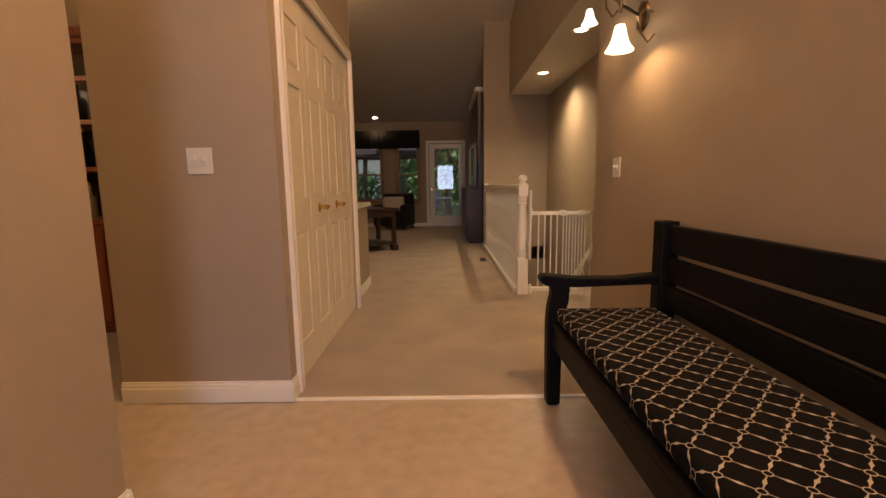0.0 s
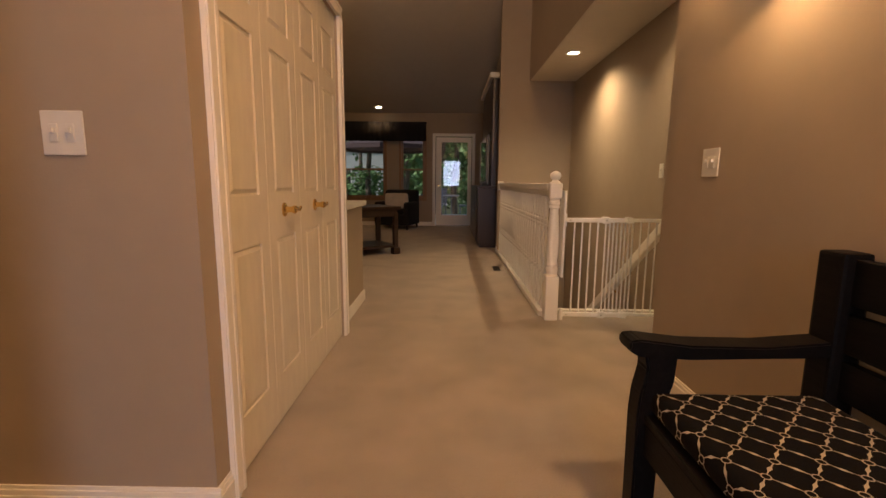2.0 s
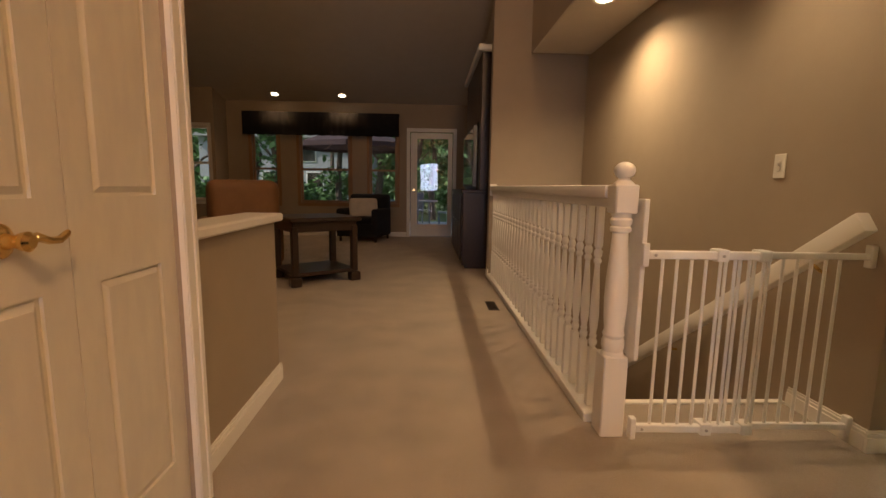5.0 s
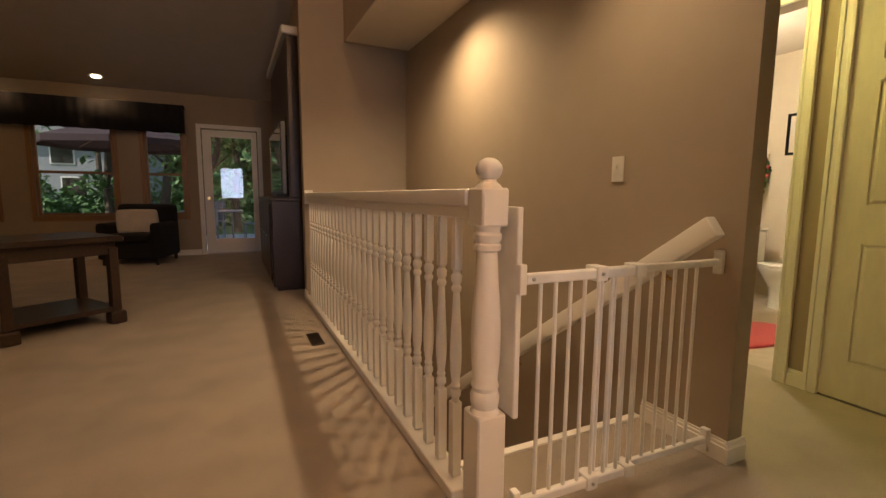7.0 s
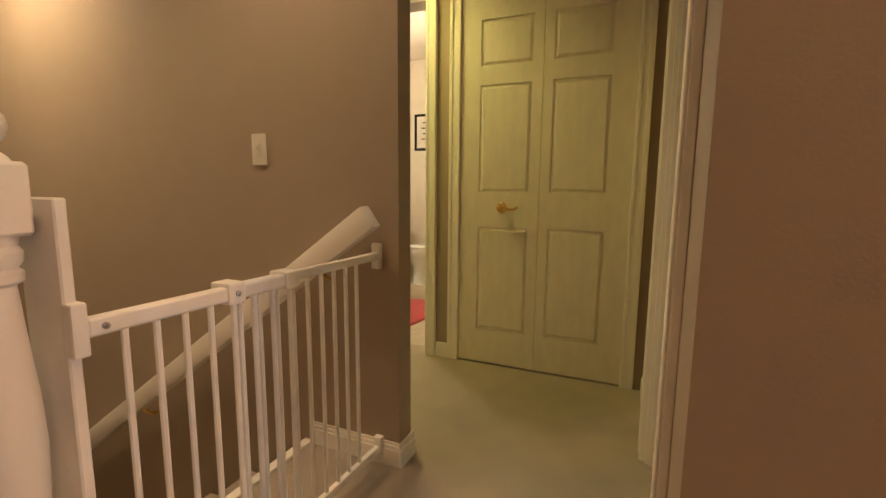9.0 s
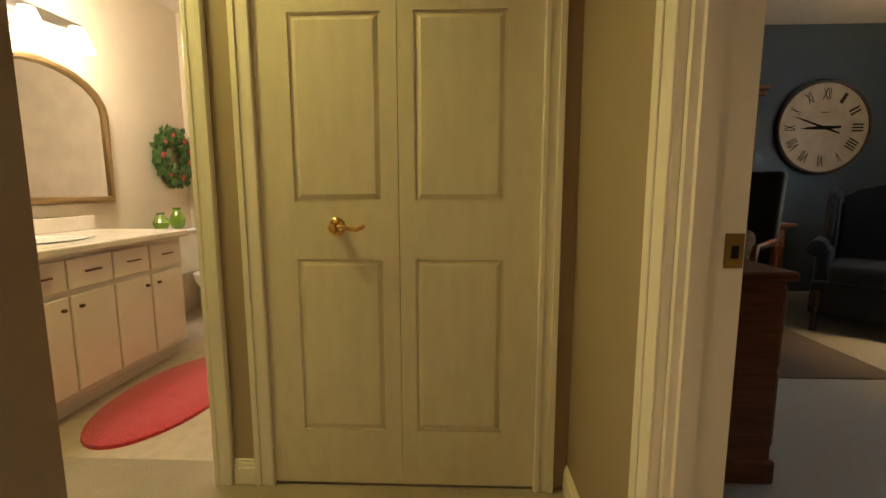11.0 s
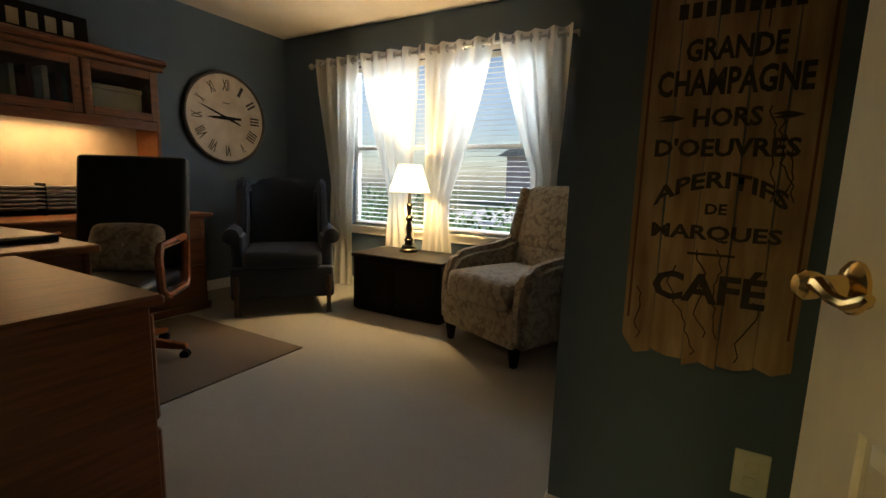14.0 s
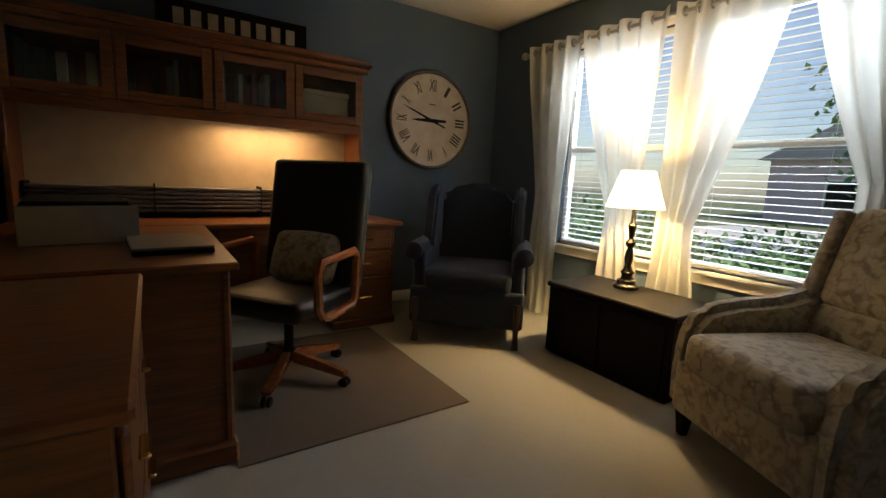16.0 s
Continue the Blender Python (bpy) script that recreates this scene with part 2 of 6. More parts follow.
structure("soffit", TAN, (2.03, 2.66, 4.287, 8.558, 2.47, 4.25), (2.66, 3.83, 4.287, 7.2, 2.471, 2.6), label="taupe dropped soffit over the stairs")
structure("ceiling_hall", CEIL, (2.032, 2.66, 4.287, 8.486, 2.455, 2.468), (2.761, 3.709, 4.287, 7.1, 2.455, 2.468), label="pale textured hall ceiling")

bm = bmesh.new()
prism(bm, [(12.95, 2.55), (12.95, 2.75), (6.0, 4.35), (6.0, 4.16)], 7.5, Matrix.Rotation(radians(90), 4, "Z") @ Matrix.Diagonal((1, 1, 1, 1)))
ob = part("ceiling_vault", bm, CEIL, None)
tagged(ob, "dark sloping textured ceiling of the great room", kind="structure")
ob.location.x = 2.4
structure("ceiling_entry", CEIL, (-4.8, 2.4, -1.7, 6.0, 4.16, 4.35), label="textured entry ceiling")
structure("ceiling_office", CEIL, (2.133, 6.41, 0.81, 4.187, 2.41, 2.6), label="cream textured office ceiling")
structure("wall_office_east", BLUE, (6.41, 6.53, 0.6, 4.2, 0, 2.44), label="slate blue office wall with the clock")
structure("wall_office_south", BLUE, (2.956, 3.72, 0.68, 0.81, 0, 2.44), (3.72, 5.52, 0.68, 0.81, 0, 0.61), (3.72, 5.52, 0.68, 0.81, 2.06, 2.44), (5.52, 6.41, 0.68, 0.81, 0, 2.44),
          (4.54, 4.70, 0.68, 0.81, 0.61, 2.06), label="slate blue office wall with two windows")
structure("wall_office_north", BLUE, (3.060, 6.41, 4.188, 4.204, 0, 2.44), (2.135, 2.27, 4.188, 4.204, 0, 2.44), (2.27, 3.060, 4.188, 4.204, 2.02, 2.44), (3.832, 6.41, 4.206, 4.30, 0, 2.44), label="slate blue office wall")
structure("wall_office_west", BLUE, (2.132, 2.15, 2.874, 4.187, 0, 2.44), label="slate blue wall behind the office door")
structure("wall_office_nook", BLUE, (2.132, 2.955, 2.75, 2.874, 0, 2.44), (2.83, 2.955, 0.68, 2.75, 0, 2.44), label="slate blue wall with the cafe sign")
structure("wall_bath", CREAM, (3.83, 6.02, 6.95, 7.05, 0, 2.44), (6.02, 6.12, 4.3, 7.05, 0, 2.44), (4.0, 6.02, 4.42, 4.5, 0, 2.44), label="cream bathroom walls")
structure("ceiling_bath", CEIL, (3.832, 6.12, 4.32, 7.05, 2.44, 2.5), label="pale bathroom ceiling")
structure("floor_bath", TILE, (3.83, 6.12, 4.32, 7.05, -0.2, 0.004), label="pale bathroom floor")

# great room far wall with openings
FY = 12.62
WINS = [(-2.53, -2.04), (-1.60, -0.63), (-0.22, 0.31)]
bs, x = [], -3.0
for a, b in WINS:
    bs += [(x, a, FY, FY + 0.14, 0, 2.8), (a, b, FY, FY + 0.14, 0, 0.66), (a, b, FY, FY + 0.14, 2.06, 2.8)]
    x = b
bs += [(x, 0.575, FY, FY + 0.14, 0, 2.8), (0.575, 1.44, FY, FY + 0.14, 2.10, 2.8), (1.44, 1.87, FY, FY + 0.14, 0, 2.8)]
structure("wall_great_room_north", TAN, *bs, label="taupe far wall of the great room")
structure("wall_great_room_west", TAN, (-4.72, -4.6, -1.6, 12.2, 0, 4.3), label="taupe west wall")
structure("wall_bay", TAN, (-4.6, -4.20, 12.08, 12.2, 0, 3), (-3.85, -3.62, 12.08, 12.2, 0, 3), (-4.20, -3.12, 12.08, 12.2, 0, 0.72), (-4.20, -3.12, 12.08, 12.2, 2.06, 3), (-3.12, -3.0, 12.08, 12.76, 0, 3), label="taupe wall beside the bay")
structure("wall_entry_south", TAN, (-4.6, 2.13, -1.72, -1.6, 0, 4.3), label="taupe wall behind the entry")
structure("ground", mat("garden_ground", (0.10, 0.11, 0.05), 0.95, colour2=(0.16, 0.15, 0.09), scale=3), (-300, 300, -300, 300, -3.1, -2.9), label="garden ground")


# ---- trim ----
def casing(name, plane, at, a0, a1, top, side, w=0.065, d=0.018):
    """Door casing round an opening from a0 to a1; plane is the axis it faces, side the way it stands out."""
    bm = bmesh.new()
    lo, hi = (at, at + side * d) if side > 0 else (at + side * d, at)
    for p0, p1, z0, z1 in ((a0 - w, a0, 0.004, top), (a1, a1 + w, 0.004, top), (a0 - w, a1 + w, top, top + w)):
        for k, (i0, i1, dd) in enumerate(((0, 1, 0.0), (0.0, 0.35, 0.006), (0.7, 1.0, 0.004))):
            l2, h2 = (lo, hi) if not k else ((hi, hi + dd) if side > 0 else (lo - dd, lo))
            if z1 - z0 > 1:
                q0, q1 = (p0 + (p1 - p0) * i0, p0 + (p1 - p0) * i1) if p0 < a0 else (p1 - (p1 - p0) * i1, p1 - (p1 - p0) * i0)
                y = (q0, q1, z0, z1)
            else:
                y = (p0, p1, z0 + (z1 - z0) * (1 - i1), z1 - (z1 - z0) * i0)
            if k:
                y = (y[0] + 0.001, y[1] - 0.001, y[2] + 0.001, y[3] - 0.001)
            if plane == "x":
                box(bm, l2, h2, y[0], y[1], y[2], y[3], 0.002)
            else:
                box(bm, y[0], y[1], l2, h2, y[2], y[3], 0.002)
    return tagged(part(name, bm, TRIM, None), "white painted door casing", "", "", "structure")


casing("casing_closet", "x", 0.20, 3.31, 4.82, 2.035, 1)
casing("casing_hall_closet", "x", 3.71, 4.40, 5.29, 2.035, -1)
casing("casing_bath", "x", 3.71, 5.50, 6.30, 2.035, -1)
casing("casing_office", "y", 4.285, 2.27, 3.060, 2.035, 1, w=0.08)
casing("casing_office_inside", "y", 4.187, 2.268, 3.060, 2.035, -1, d=0.010)
structure("jamb_office", TRIM, (2.2705, 2.284, 4.178, 4.286, 0.004, 2.006), (3.046, 3.0595, 4.178, 4.286, 0.004, 2.006), (2.2705, 3.0595, 4.178, 4.286, 2.0062, 2.019),
          (3.034, 3.0458, 4.24, 4.272, 0.004, 2.004), label="white painted door jamb")
structure("jamb_bath", TRIM, (3.7105, 3.8295, 5.4355, 5.4995, 0.004, 2.034), label="white painted door jamb")


def baseboard(name, runs, h=0.095):
    bm = bmesh.new()
    for axis, at, side, a0, a1 in runs:
        for d, z0, z1 in ((0.014, 0.004, h * 0.72), (0.010, h * 0.72, h * 0.88), (0.006, h * 0.88, h)):
            lo, hi = (at, at + d) if side > 0 else (at - d, at)
            if axis == "x":
                box(bm, lo, hi, a0, a1, z0, z1, 0.0015)
            else:
                box(bm, a0, a1, lo, hi, z0, z1, 0.0015)
    return tagged(part(name, bm, TRIM, None), "white painted baseboard", "", "", "structure")


baseboard("baseboard_entry", [("y", 3.165, -1, -0.62, 0.214), ("x", 0.20, 1, 3.165, 3.244), ("x", 2.015, -1, -1.5, 4.285), ("x", -0.05, 1, -1.5, 2.38), ("y", 2.38, 1, -0.17, -0.036),
                               ("x", -0.62, -1, 3.165, 4.9)], 0.11)
baseboard("baseboard_hall", [("x", 0.15, 1, 4.93, 5.776), ("y", 5.776, 1, 0.03, 0.164), ("y", 4.285, 1, 3.148, 3.71), ("x", 2.745, 1, 5.10, 7.1), ("y", 5.10, -1, 2.646, 2.759), ("x", 2.66, -1, 5.10, 5.49),
                             ("x", 3.71, -1, 5.356, 5.434)], 0.095)
baseboard("baseboard_great_room", [("y", 12.62, -1, -3.0, 0.505), ("y", 12.62, -1, 1.51, 1.75), ("x", 1.62, -1, 8.476, 8.624), ("x", 1.75, -1, 8.62, 12.75)])
baseboard("baseboard_office", [("x", 6.41, -1, 0.81, 4.148), ("y", 0.81, 1, 2.97, 6.41), ("x", 2.955, 1, 0.81, 2.888), ("y", 2.874, 1, 2.15, 2.955), ("x", 2.15, 1, 2.874, 4.148)])


# ---- doors ----
def raised(w, h, d=0.008, slope=0.022):
    """A raised panel, facing +x, its lower corner at the origin."""
    bm = bmesh.new()
    rings = [(0.0, 0.0), (0.004, -d * 0.2), (slope, d)]
    prev = None
    for inset, x in rings:
        ring = [bm.verts.new((x, y, z)) for y, z in ((inset, inset), (w - inset, inset), (w - inset, h - inset), (inset, h - inset))]
        if prev:
            for i in range(4):
                bm.faces.new((prev[i], prev[(i + 1) % 4], ring[(i + 1) % 4], ring[i]))
        prev = ring
    bm.faces.new(prev)
    return bm


def lever(parent, place, way, out, label="polished brass lever handle"):
    """Lever handle: rosette on a door face, lever pointing along way, standing out along out."""
    w, o = Vector(way), Vector(out)
    up = Vector((0, 0, 1))
    m = Matrix((( *w, 0), (*up, 0), (*o, 0), (0, 0, 0, 1))).transposed()
    m.translation = Vector(place)
    bm = bmesh.new()
    lathe(bm, [(0, 0.034), (0.005, 0.034), (0.010, 0.028), (0.014, 0.016), (0.034, 0.013), (0.044, 0.018), (0.056, 0.020), (0.064, 0.012)], 16)
    tube(bm, [(0, 0, 0.048), (0.03, 0.006, 0.050), (0.06, -0.004, 0.050), (0.09, -0.006, 0.048), (0.115, 0.004, 0.046), (0.122, 0.010, 0.046)], 0.008, 8, [0.011, 0.010, 0.008, 0.008, 0.008, 0.005])
    bmesh.ops.transform(bm, matrix=m @ Matrix.Diagonal((0.8, 0.9, 0.9, 1)), verts=bm.verts)
    return part("handle", bm, BRASS, parent, label, True)


PANELS = [(0.195, 0.59), (0.97, 0.57), (1.635, 0.235)]


def leaf(parent, w, cols, rows, h=2.015, t=0.034, stile=0.085, name="leaf", edges=None):
    """A door leaf in the y, z plane, its hinge corner at the origin, faces at x = +-t/2. Panels on both faces."""
    ob = new(name)
    ob.parent = parent
    bm = bmesh.new()
    box(bm, -t / 2 + 0.008, t / 2 - 0.008, 0, w, 0, h)
    e0, e1 = edges or (stile, stile)
    pw = (w - e0 - e1 - stile * (cols - 1)) / cols
    cuts = [0.0] + [v for c in range(cols) for v in (e0 + c * (pw + stile), e0 + c * (pw + stile) + pw)] + [w]
    for sx in (-1, 1):
        x0, x1 = sorted((sx * (t / 2 - 0.008), sx * t / 2))
        for c in range(cols + 1):
            box(bm, x0, x1, cuts[2 * c], cuts[2 * c + 1], 0, h)
        zs = [0.0] + [v for z, hh in rows for v in (z, z + hh)] + [h]
        for i in range(0, len(zs), 2):
            for c in range(cols):
                y = e0 + c * (pw + stile)
                box(bm, x0, x1, y, y + pw, zs[i], zs[i + 1])
    core = part("core", bm, DOORP, ob)
    for z, hh in rows:
        me = mesh_of("panel", raised(pw, hh), DOORP)
        for c in range(cols):
            y = e0 + c * (pw + stile)
            part("panel", me, DOORP, ob, at=Matrix.Translation((t / 2 - 0.008, y, z)))
            part("panel", me, DOORP, ob, at=Matrix.Translation((-t / 2 + 0.008, y + pw, z)) @ Matrix.Rotation(math.pi, 4, "Z"))
    return ob


closet_door = thing("bifold_closet_door", "white four-leaf panelled bifold closet doors with brass levers", "door")
for i in range(4):
    lf = leaf(closet_door, 0.3765, 1, PANELS, stile=0.075)
    lf.matrix_basis = Matrix.Translation((0.168, 3.313 + i * 0.3795, 0.016))
lever(closet_door, (0.185, 3.86, 0.915), (0, 1, 0), (1, 0, 0))
lever(closet_door, (0.185, 4.30, 0.915), (0, 1, 0), (1, 0, 0))

hall_door = thing("bifold_linen_door", "white two-leaf panelled bifold door with a brass lever", "door")
for i in range(2):
    lf = leaf(hall_door, 0.443, 1, PANELS, edges=((0.11, 0.05), (0.05, 0.11))[i])
    lf.matrix_basis = Matrix.Translation((3.722, 4.401 + i * 0.445, 0.016))
lever(hall_door, (3.705, 5.045, 0.905), (0, -1, 0), (-1, 0, 0))

turn = radians(14.5)
office_door = thing("office_door", "white six-panel door standing open into the office, brass lever", "door",
                    Matrix.Translation((2.292, 4.165, 0.012)) @ Matrix.Rotation(turn, 4, "Z") @ Matrix.Rotation(math.pi, 4, "Z"))
leaf(office_door, 0.75, 2, PANELS, stile=0.105)
lever(office_door, (-0.017, 0.69, 0.93), (0, -1, 0), (-1, 0, 0))
lever(office_door, (0.017, 0.69, 0.93), (0, -1, 0), (1, 0, 0))
strike = thing("strike_plate", "brass strike plate on the office door jamb", "strike plate")
boxes("plate", AGEDBRASS, (3.0425, 3.0458, 4.181, 4.212, 0.892, 0.950), parent=strike, bevel=0.001)
boxes("latch_hole", BLACK, (3.0412, 3.0426, 4.190, 4.202, 0.908, 0.930), parent=strike)


# ---- switches ----
def wall_plate(name, label, m, w=0.075, h=0.118, paddles=1, outlet=False):
    """In the x, z plane, facing -y."""
    t = thing(name, label, "electrical outlet" if outlet else "light switch", m)
    boxes("plate", PLASTIC, (-w / 2, w / 2, -0.006, 0, -h / 2, h / 2), parent=t, bevel=0.002)
    for i in range(paddles):
        x = (i - (paddles - 1) / 2) * 0.045
        if outlet:
            for z in (-0.02, 0.02):
                boxes("socket", PLASTIC, (x - 0.016, x + 0.016, -0.009, -0.0055, z - 0.014, z + 0.014), parent=t, bevel=0.003)
        else:
            boxes("toggle", PLASTIC, (x - 0.012, x + 0.012, -0.009, -0.0055, -0.025, 0.025), parent=t, bevel=0.002)
            boxes("lever", PLASTIC, (x - 0.005, x + 0.005, -0.018, -0.0085, 0.0, 0.014), parent=t, bevel=0.001)
    return t


RX = Matrix.Rotation(radians(90), 4, "Z")
wall_plate("light_switch", "white two-toggle switch plate on the closet wall", Matrix.Translation((-0.148, 3.1645, 1.160)), 0.116, 0.118, 2)
wall_plate("light_switch", "white two-toggle switch plate on the entry wall", Matrix.Translation((2.0145, 3.882, 1.130)) @ RX.inverted(), 0.118, 0.118, 2)
wall_plate("light_switch", "small white single switch plate on the stair wall", Matrix.Translation((2.6595, 5.703, 1.147)) @ RX.inverted(), 0.072, 0.118, 1)
wall_plate("outlet", "white outlet plate low on the blue wall", Matrix.Translation((2.458, 2.8745, 0.348)) @ Matrix.Rotation(math.pi, 4, "Z"), 0.075, 0.118, 1, True)


# ---- railing, newel, gate, stairs ----
railing = thing("stair_railing", "white painted railing with turned balusters along the stairwell", "railing")
bm = bmesh.new()
box(bm, 1.628, 1.692, 5.312, 8.555, 0.983, 1.037, 0.014, seg=2)
box(bm, 1.642, 1.678, 5.312, 8.555, 0.945, 0.984, 0.003)
part("handrail", bm, TRIM, railing, "", True)
boxes("bottom_rail", TRIM, (1.61, 1.70, 5.338, 8.555, -0.30, 0.045), parent=railing, bevel=0.004)
bm = bmesh.new()
bz, s2 = 0.045, 0.017
box(bm, -s2, s2, -s2, s2, bz, 0.315, 0.002)
lathe(bm, [(0.315, 0.016), (0.325, 0.012), (0.335, 0.018), (0.352, 0.0185), (0.36, 0.013), (0.372, 0.017), (0.382, 0.013), (0.42, 0.018), (0.47, 0.0205), (0.53, 0.019), (0.64, 0.0135), (0.695, 0.011),
           (0.70, 0.016), (0.712, 0.0175), (0.722, 0.012), (0.734, 0.0175), (0.752, 0.0185), (0.762, 0.012), (0.772, 0.015)], 12)
box(bm, -0.0145, 0.0145, -0.0145, 0.0145, 0.772, 0.948, 0.002)
baluster = mesh_of("baluster", bm, TRIM, True)
n = 27
for i in range(n):
    part("baluster", baluster, TRIM, railing, at=Matrix.Translation((1.66, 5.42 + i * (8.44 - 5.42) / (n - 1), 0)))
boxes("wall_rosette", TRIM, (1.622, 1.70, 8.54, 8.559, 0.93, 1.06), parent=railing, bevel=0.003)

newel = thing("newel_post", "white painted turned newel post with a ball top", "newel post")
NP = Matrix.Translation((1.682, 5.262, 0.004))
bm = bmesh.new()
box(bm, -0.049, 0.049, -0.049, 0.049, 0.0, 0.345, 0.005)
part("base", bm, TRIM, newel, at=NP)
bm = bmesh.new()
lathe(bm, [(0.345, 0.047), (0.36, 0.040), (0.375, 0.045), (0.40, 0.046), (0.415, 0.039), (0.43, 0.044), (0.445, 0.038), (0.50, 0.043), (0.58, 0.046), (0.66, 0.043), (0.78, 0.034), (0.845, 0.030),
           (0.852, 0.040), (0.866, 0.041), (0.872, 0.034), (0.882, 0.041), (0.898, 0.042), (0.906, 0.036), (0.922, 0.040)], 24)
part("shaft", bm, TRIM, newel, "", True, NP)
bm = bmesh.new()
box(bm, -0.045, 0.045, -0.045, 0.045, 0.922, 1.035, 0.006)
lathe(bm, [(1.035, 0.041), (1.043, 0.036), (1.052, 0.024), (1.060, 0.022), (1.064, 0.030), (1.074, 0.037), (1.088, 0.041), (1.102, 0.038), (1.114, 0.028), (1.121, 0.014), (1.123, 0.003)], 24)
part("head", bm, TRIM, newel, "", True, NP)

gate = thing("baby_gate", "white metal safety gate with round bars across the stairs", "safety gate")
GX0, GX1, GY = 1.75, 2.64, 5.175
board = boxes("mounting_board", GATEW, (1.733, 1.752, 5.18, 5.30, 0.345, 0.985), parent=gate, bevel=0.003)


def bar(parent, x0, x1, z, r, name="rail", w=0.013):
    bm = bmesh.new()
    box(bm, x0, x1, GY - w, GY + w, z - r, z + r, 0.004)
    return part(name, bm, GATEW, parent)


XM = 2.145
for z in (0.07, 0.775):
    bar(gate, GX0 + 0.005, XM + 0.06, z, 0.016)
    bm = bmesh.new()
    box(bm, XM - 0.10, GX1, GY + 0.014, GY + 0.034, z - 0.013, z + 0.013, 0.003)
    part("sliding_rail", bm, GATEW, gate)
    bm = bmesh.new()
    box(bm, XM - 0.13, XM - 0.085, GY - 0.019, GY + 0.04, z - 0.024, z + 0.024, 0.006, seg=2)
    part("clamp", bm, GATEW, gate)
    bm = bmesh.new()
    box(bm, XM + 0.035, XM + 0.08, GY - 0.019, GY + 0.04, z - 0.022, z + 0.022, 0.006, seg=2)
    part("clamp", bm, GATEW, gate)
    for x in (GX0 + 0.03, XM - 0.108):
        bm = bmesh.new()
        lathe(bm, [(0, 0.006), (0.004, 0.006), (0.005, 0.003)], 8, Matrix.Translation((x, GY - 0.0135 if x < 2 else GY - 0.019, z)) @ Matrix.Rotation(radians(90), 4, "X"))
        part("screw", bm, STEEL, gate)
bm = bmesh.new()
lathe(bm, [(0.08, 0.0065), (0.77, 0.0065)], 8)
gate_bar = mesh_of("bar", bm, GATEW, True)
for i in range(8):
    part("bar", gate_bar, GATEW, gate, at=Matrix.Translation((GX0 + 0.065 + i * 0.056, GY, 0)))
for i in range(9):
    part("bar", gate_bar, GATEW, gate, at=Matrix.Translation((XM - 0.07 + i * 0.056, GY + 0.024, 0)))
for x, y in ((GX0 - 0.006, GY), (GX1 + 0.002, GY + 0.024)):
    for z in (0.07, 0.775):
        bm = bmesh.new()
        box(bm, x - 0.012, x + 0.012, y - 0.016, y + 0.016, z - 0.045, z + 0.045, 0.005, seg=2)
        part("bracket", bm, GATEW, gate)

gate.matrix_basis = Matrix.Translation((GX0, GY, 0)) @ Matrix.Rotation(radians(-1.5), 4, "Z") @ Matrix.Translation((-GX0, -GY, 0))

stairs = thing("staircase", "carpeted stairs going down behind the gate", "staircase")
for i in range(13):
    y0 = 5.53 + i * 0.255
    if y0 > 8.3:
        break
    bm = bmesh.new()
    box(bm, 1.705, 2.632, y0, y0 + 0.275, -2.8, -0.18 * (i + 1), 0.012)
    part("step", bm, CARPET, stairs)
structure("stair_nosing", TRIM, (1.70, 2.66, 5.495, 5.53, -0.22, 0.012), label="white painted edge at the stair top")
ang = math.atan2(0.18, 0.255)
wall_rail = thing("stair_handrail", "white painted wooden handrail sloping down the stair wall", "handrail")
bm = bmesh.new()
L = 3.4
m = Matrix.Translation((2.605, 5.175, 0.915)) @ Matrix.Rotation(-ang, 4, "X")
box(bm, -0.028, 0.028, 0, L, -0.045, 0.040, 0.010, m=m, seg=2)
part("rail", bm, TRIM, wall_rail, "", True)
for d in (0.3, 1.6, 2.9):
    bm = bmesh.new()
    tube(bm, [m @ Vector((0, d, -0.04)), m @ Vector((0.03, d, -0.08)), m @ Vector((0.054, d, -0.08))], 0.008)
    part("bracket", bm, BRASS, wall_rail, "", True)

vent = thing("floor_vent", "small dark floor vent in the carpet", "floor vent")
boxes("frame", DARKW, (1.44, 1.53, 7.12, 7.40, 0.004, 0.010), parent=vent, bevel=0.002)
for i in range(6):
    boxes("slat", BLACK, (1.452 + i * 0.012, 1.458 + i * 0.012, 7.14, 7.38, 0.010, 0.013), parent=vent)


# ---- ceiling cans ----
GLOW = mat("warm_bulb", (1.0, 0.82, 0.55), 0.5, emit=14, stain=0)


def can(x, y, z, tilt=0.0):
    t = thing("recessed_light", "round recessed ceiling light, lit, with a white ring", "ceiling light", Matrix.Translation((x, y, z)) @ Matrix.Rotation(tilt, 4, "X"))
    bm = bmesh.new()
    lathe(bm, [(0, 0.062), (-0.006, 0.066), (-0.006, 0.085), (0, 0.088)], 24, cap=False)
    part("ring", bm, TRIM, t, "", True)
    bm = bmesh.new()
    lathe(bm, [(-0.002, 0.060), (-0.0035, 0.03)], 20)
    part("bulb", bm, GLOW, t, "glowing warm bulb")


can(2.25, 7.10, 2.454)
# Made-up fixture that only houses the added stair lamp at y 5.5.
can(2.25, 5.50, 2.454)
vt = -math.atan2(1.61, 6.95)
for x in (-0.70, -1.95):
    can(x, 12.30, 2.55 + (12.95 - 12.30) * 1.61 / 6.95 - 0.003, vt)


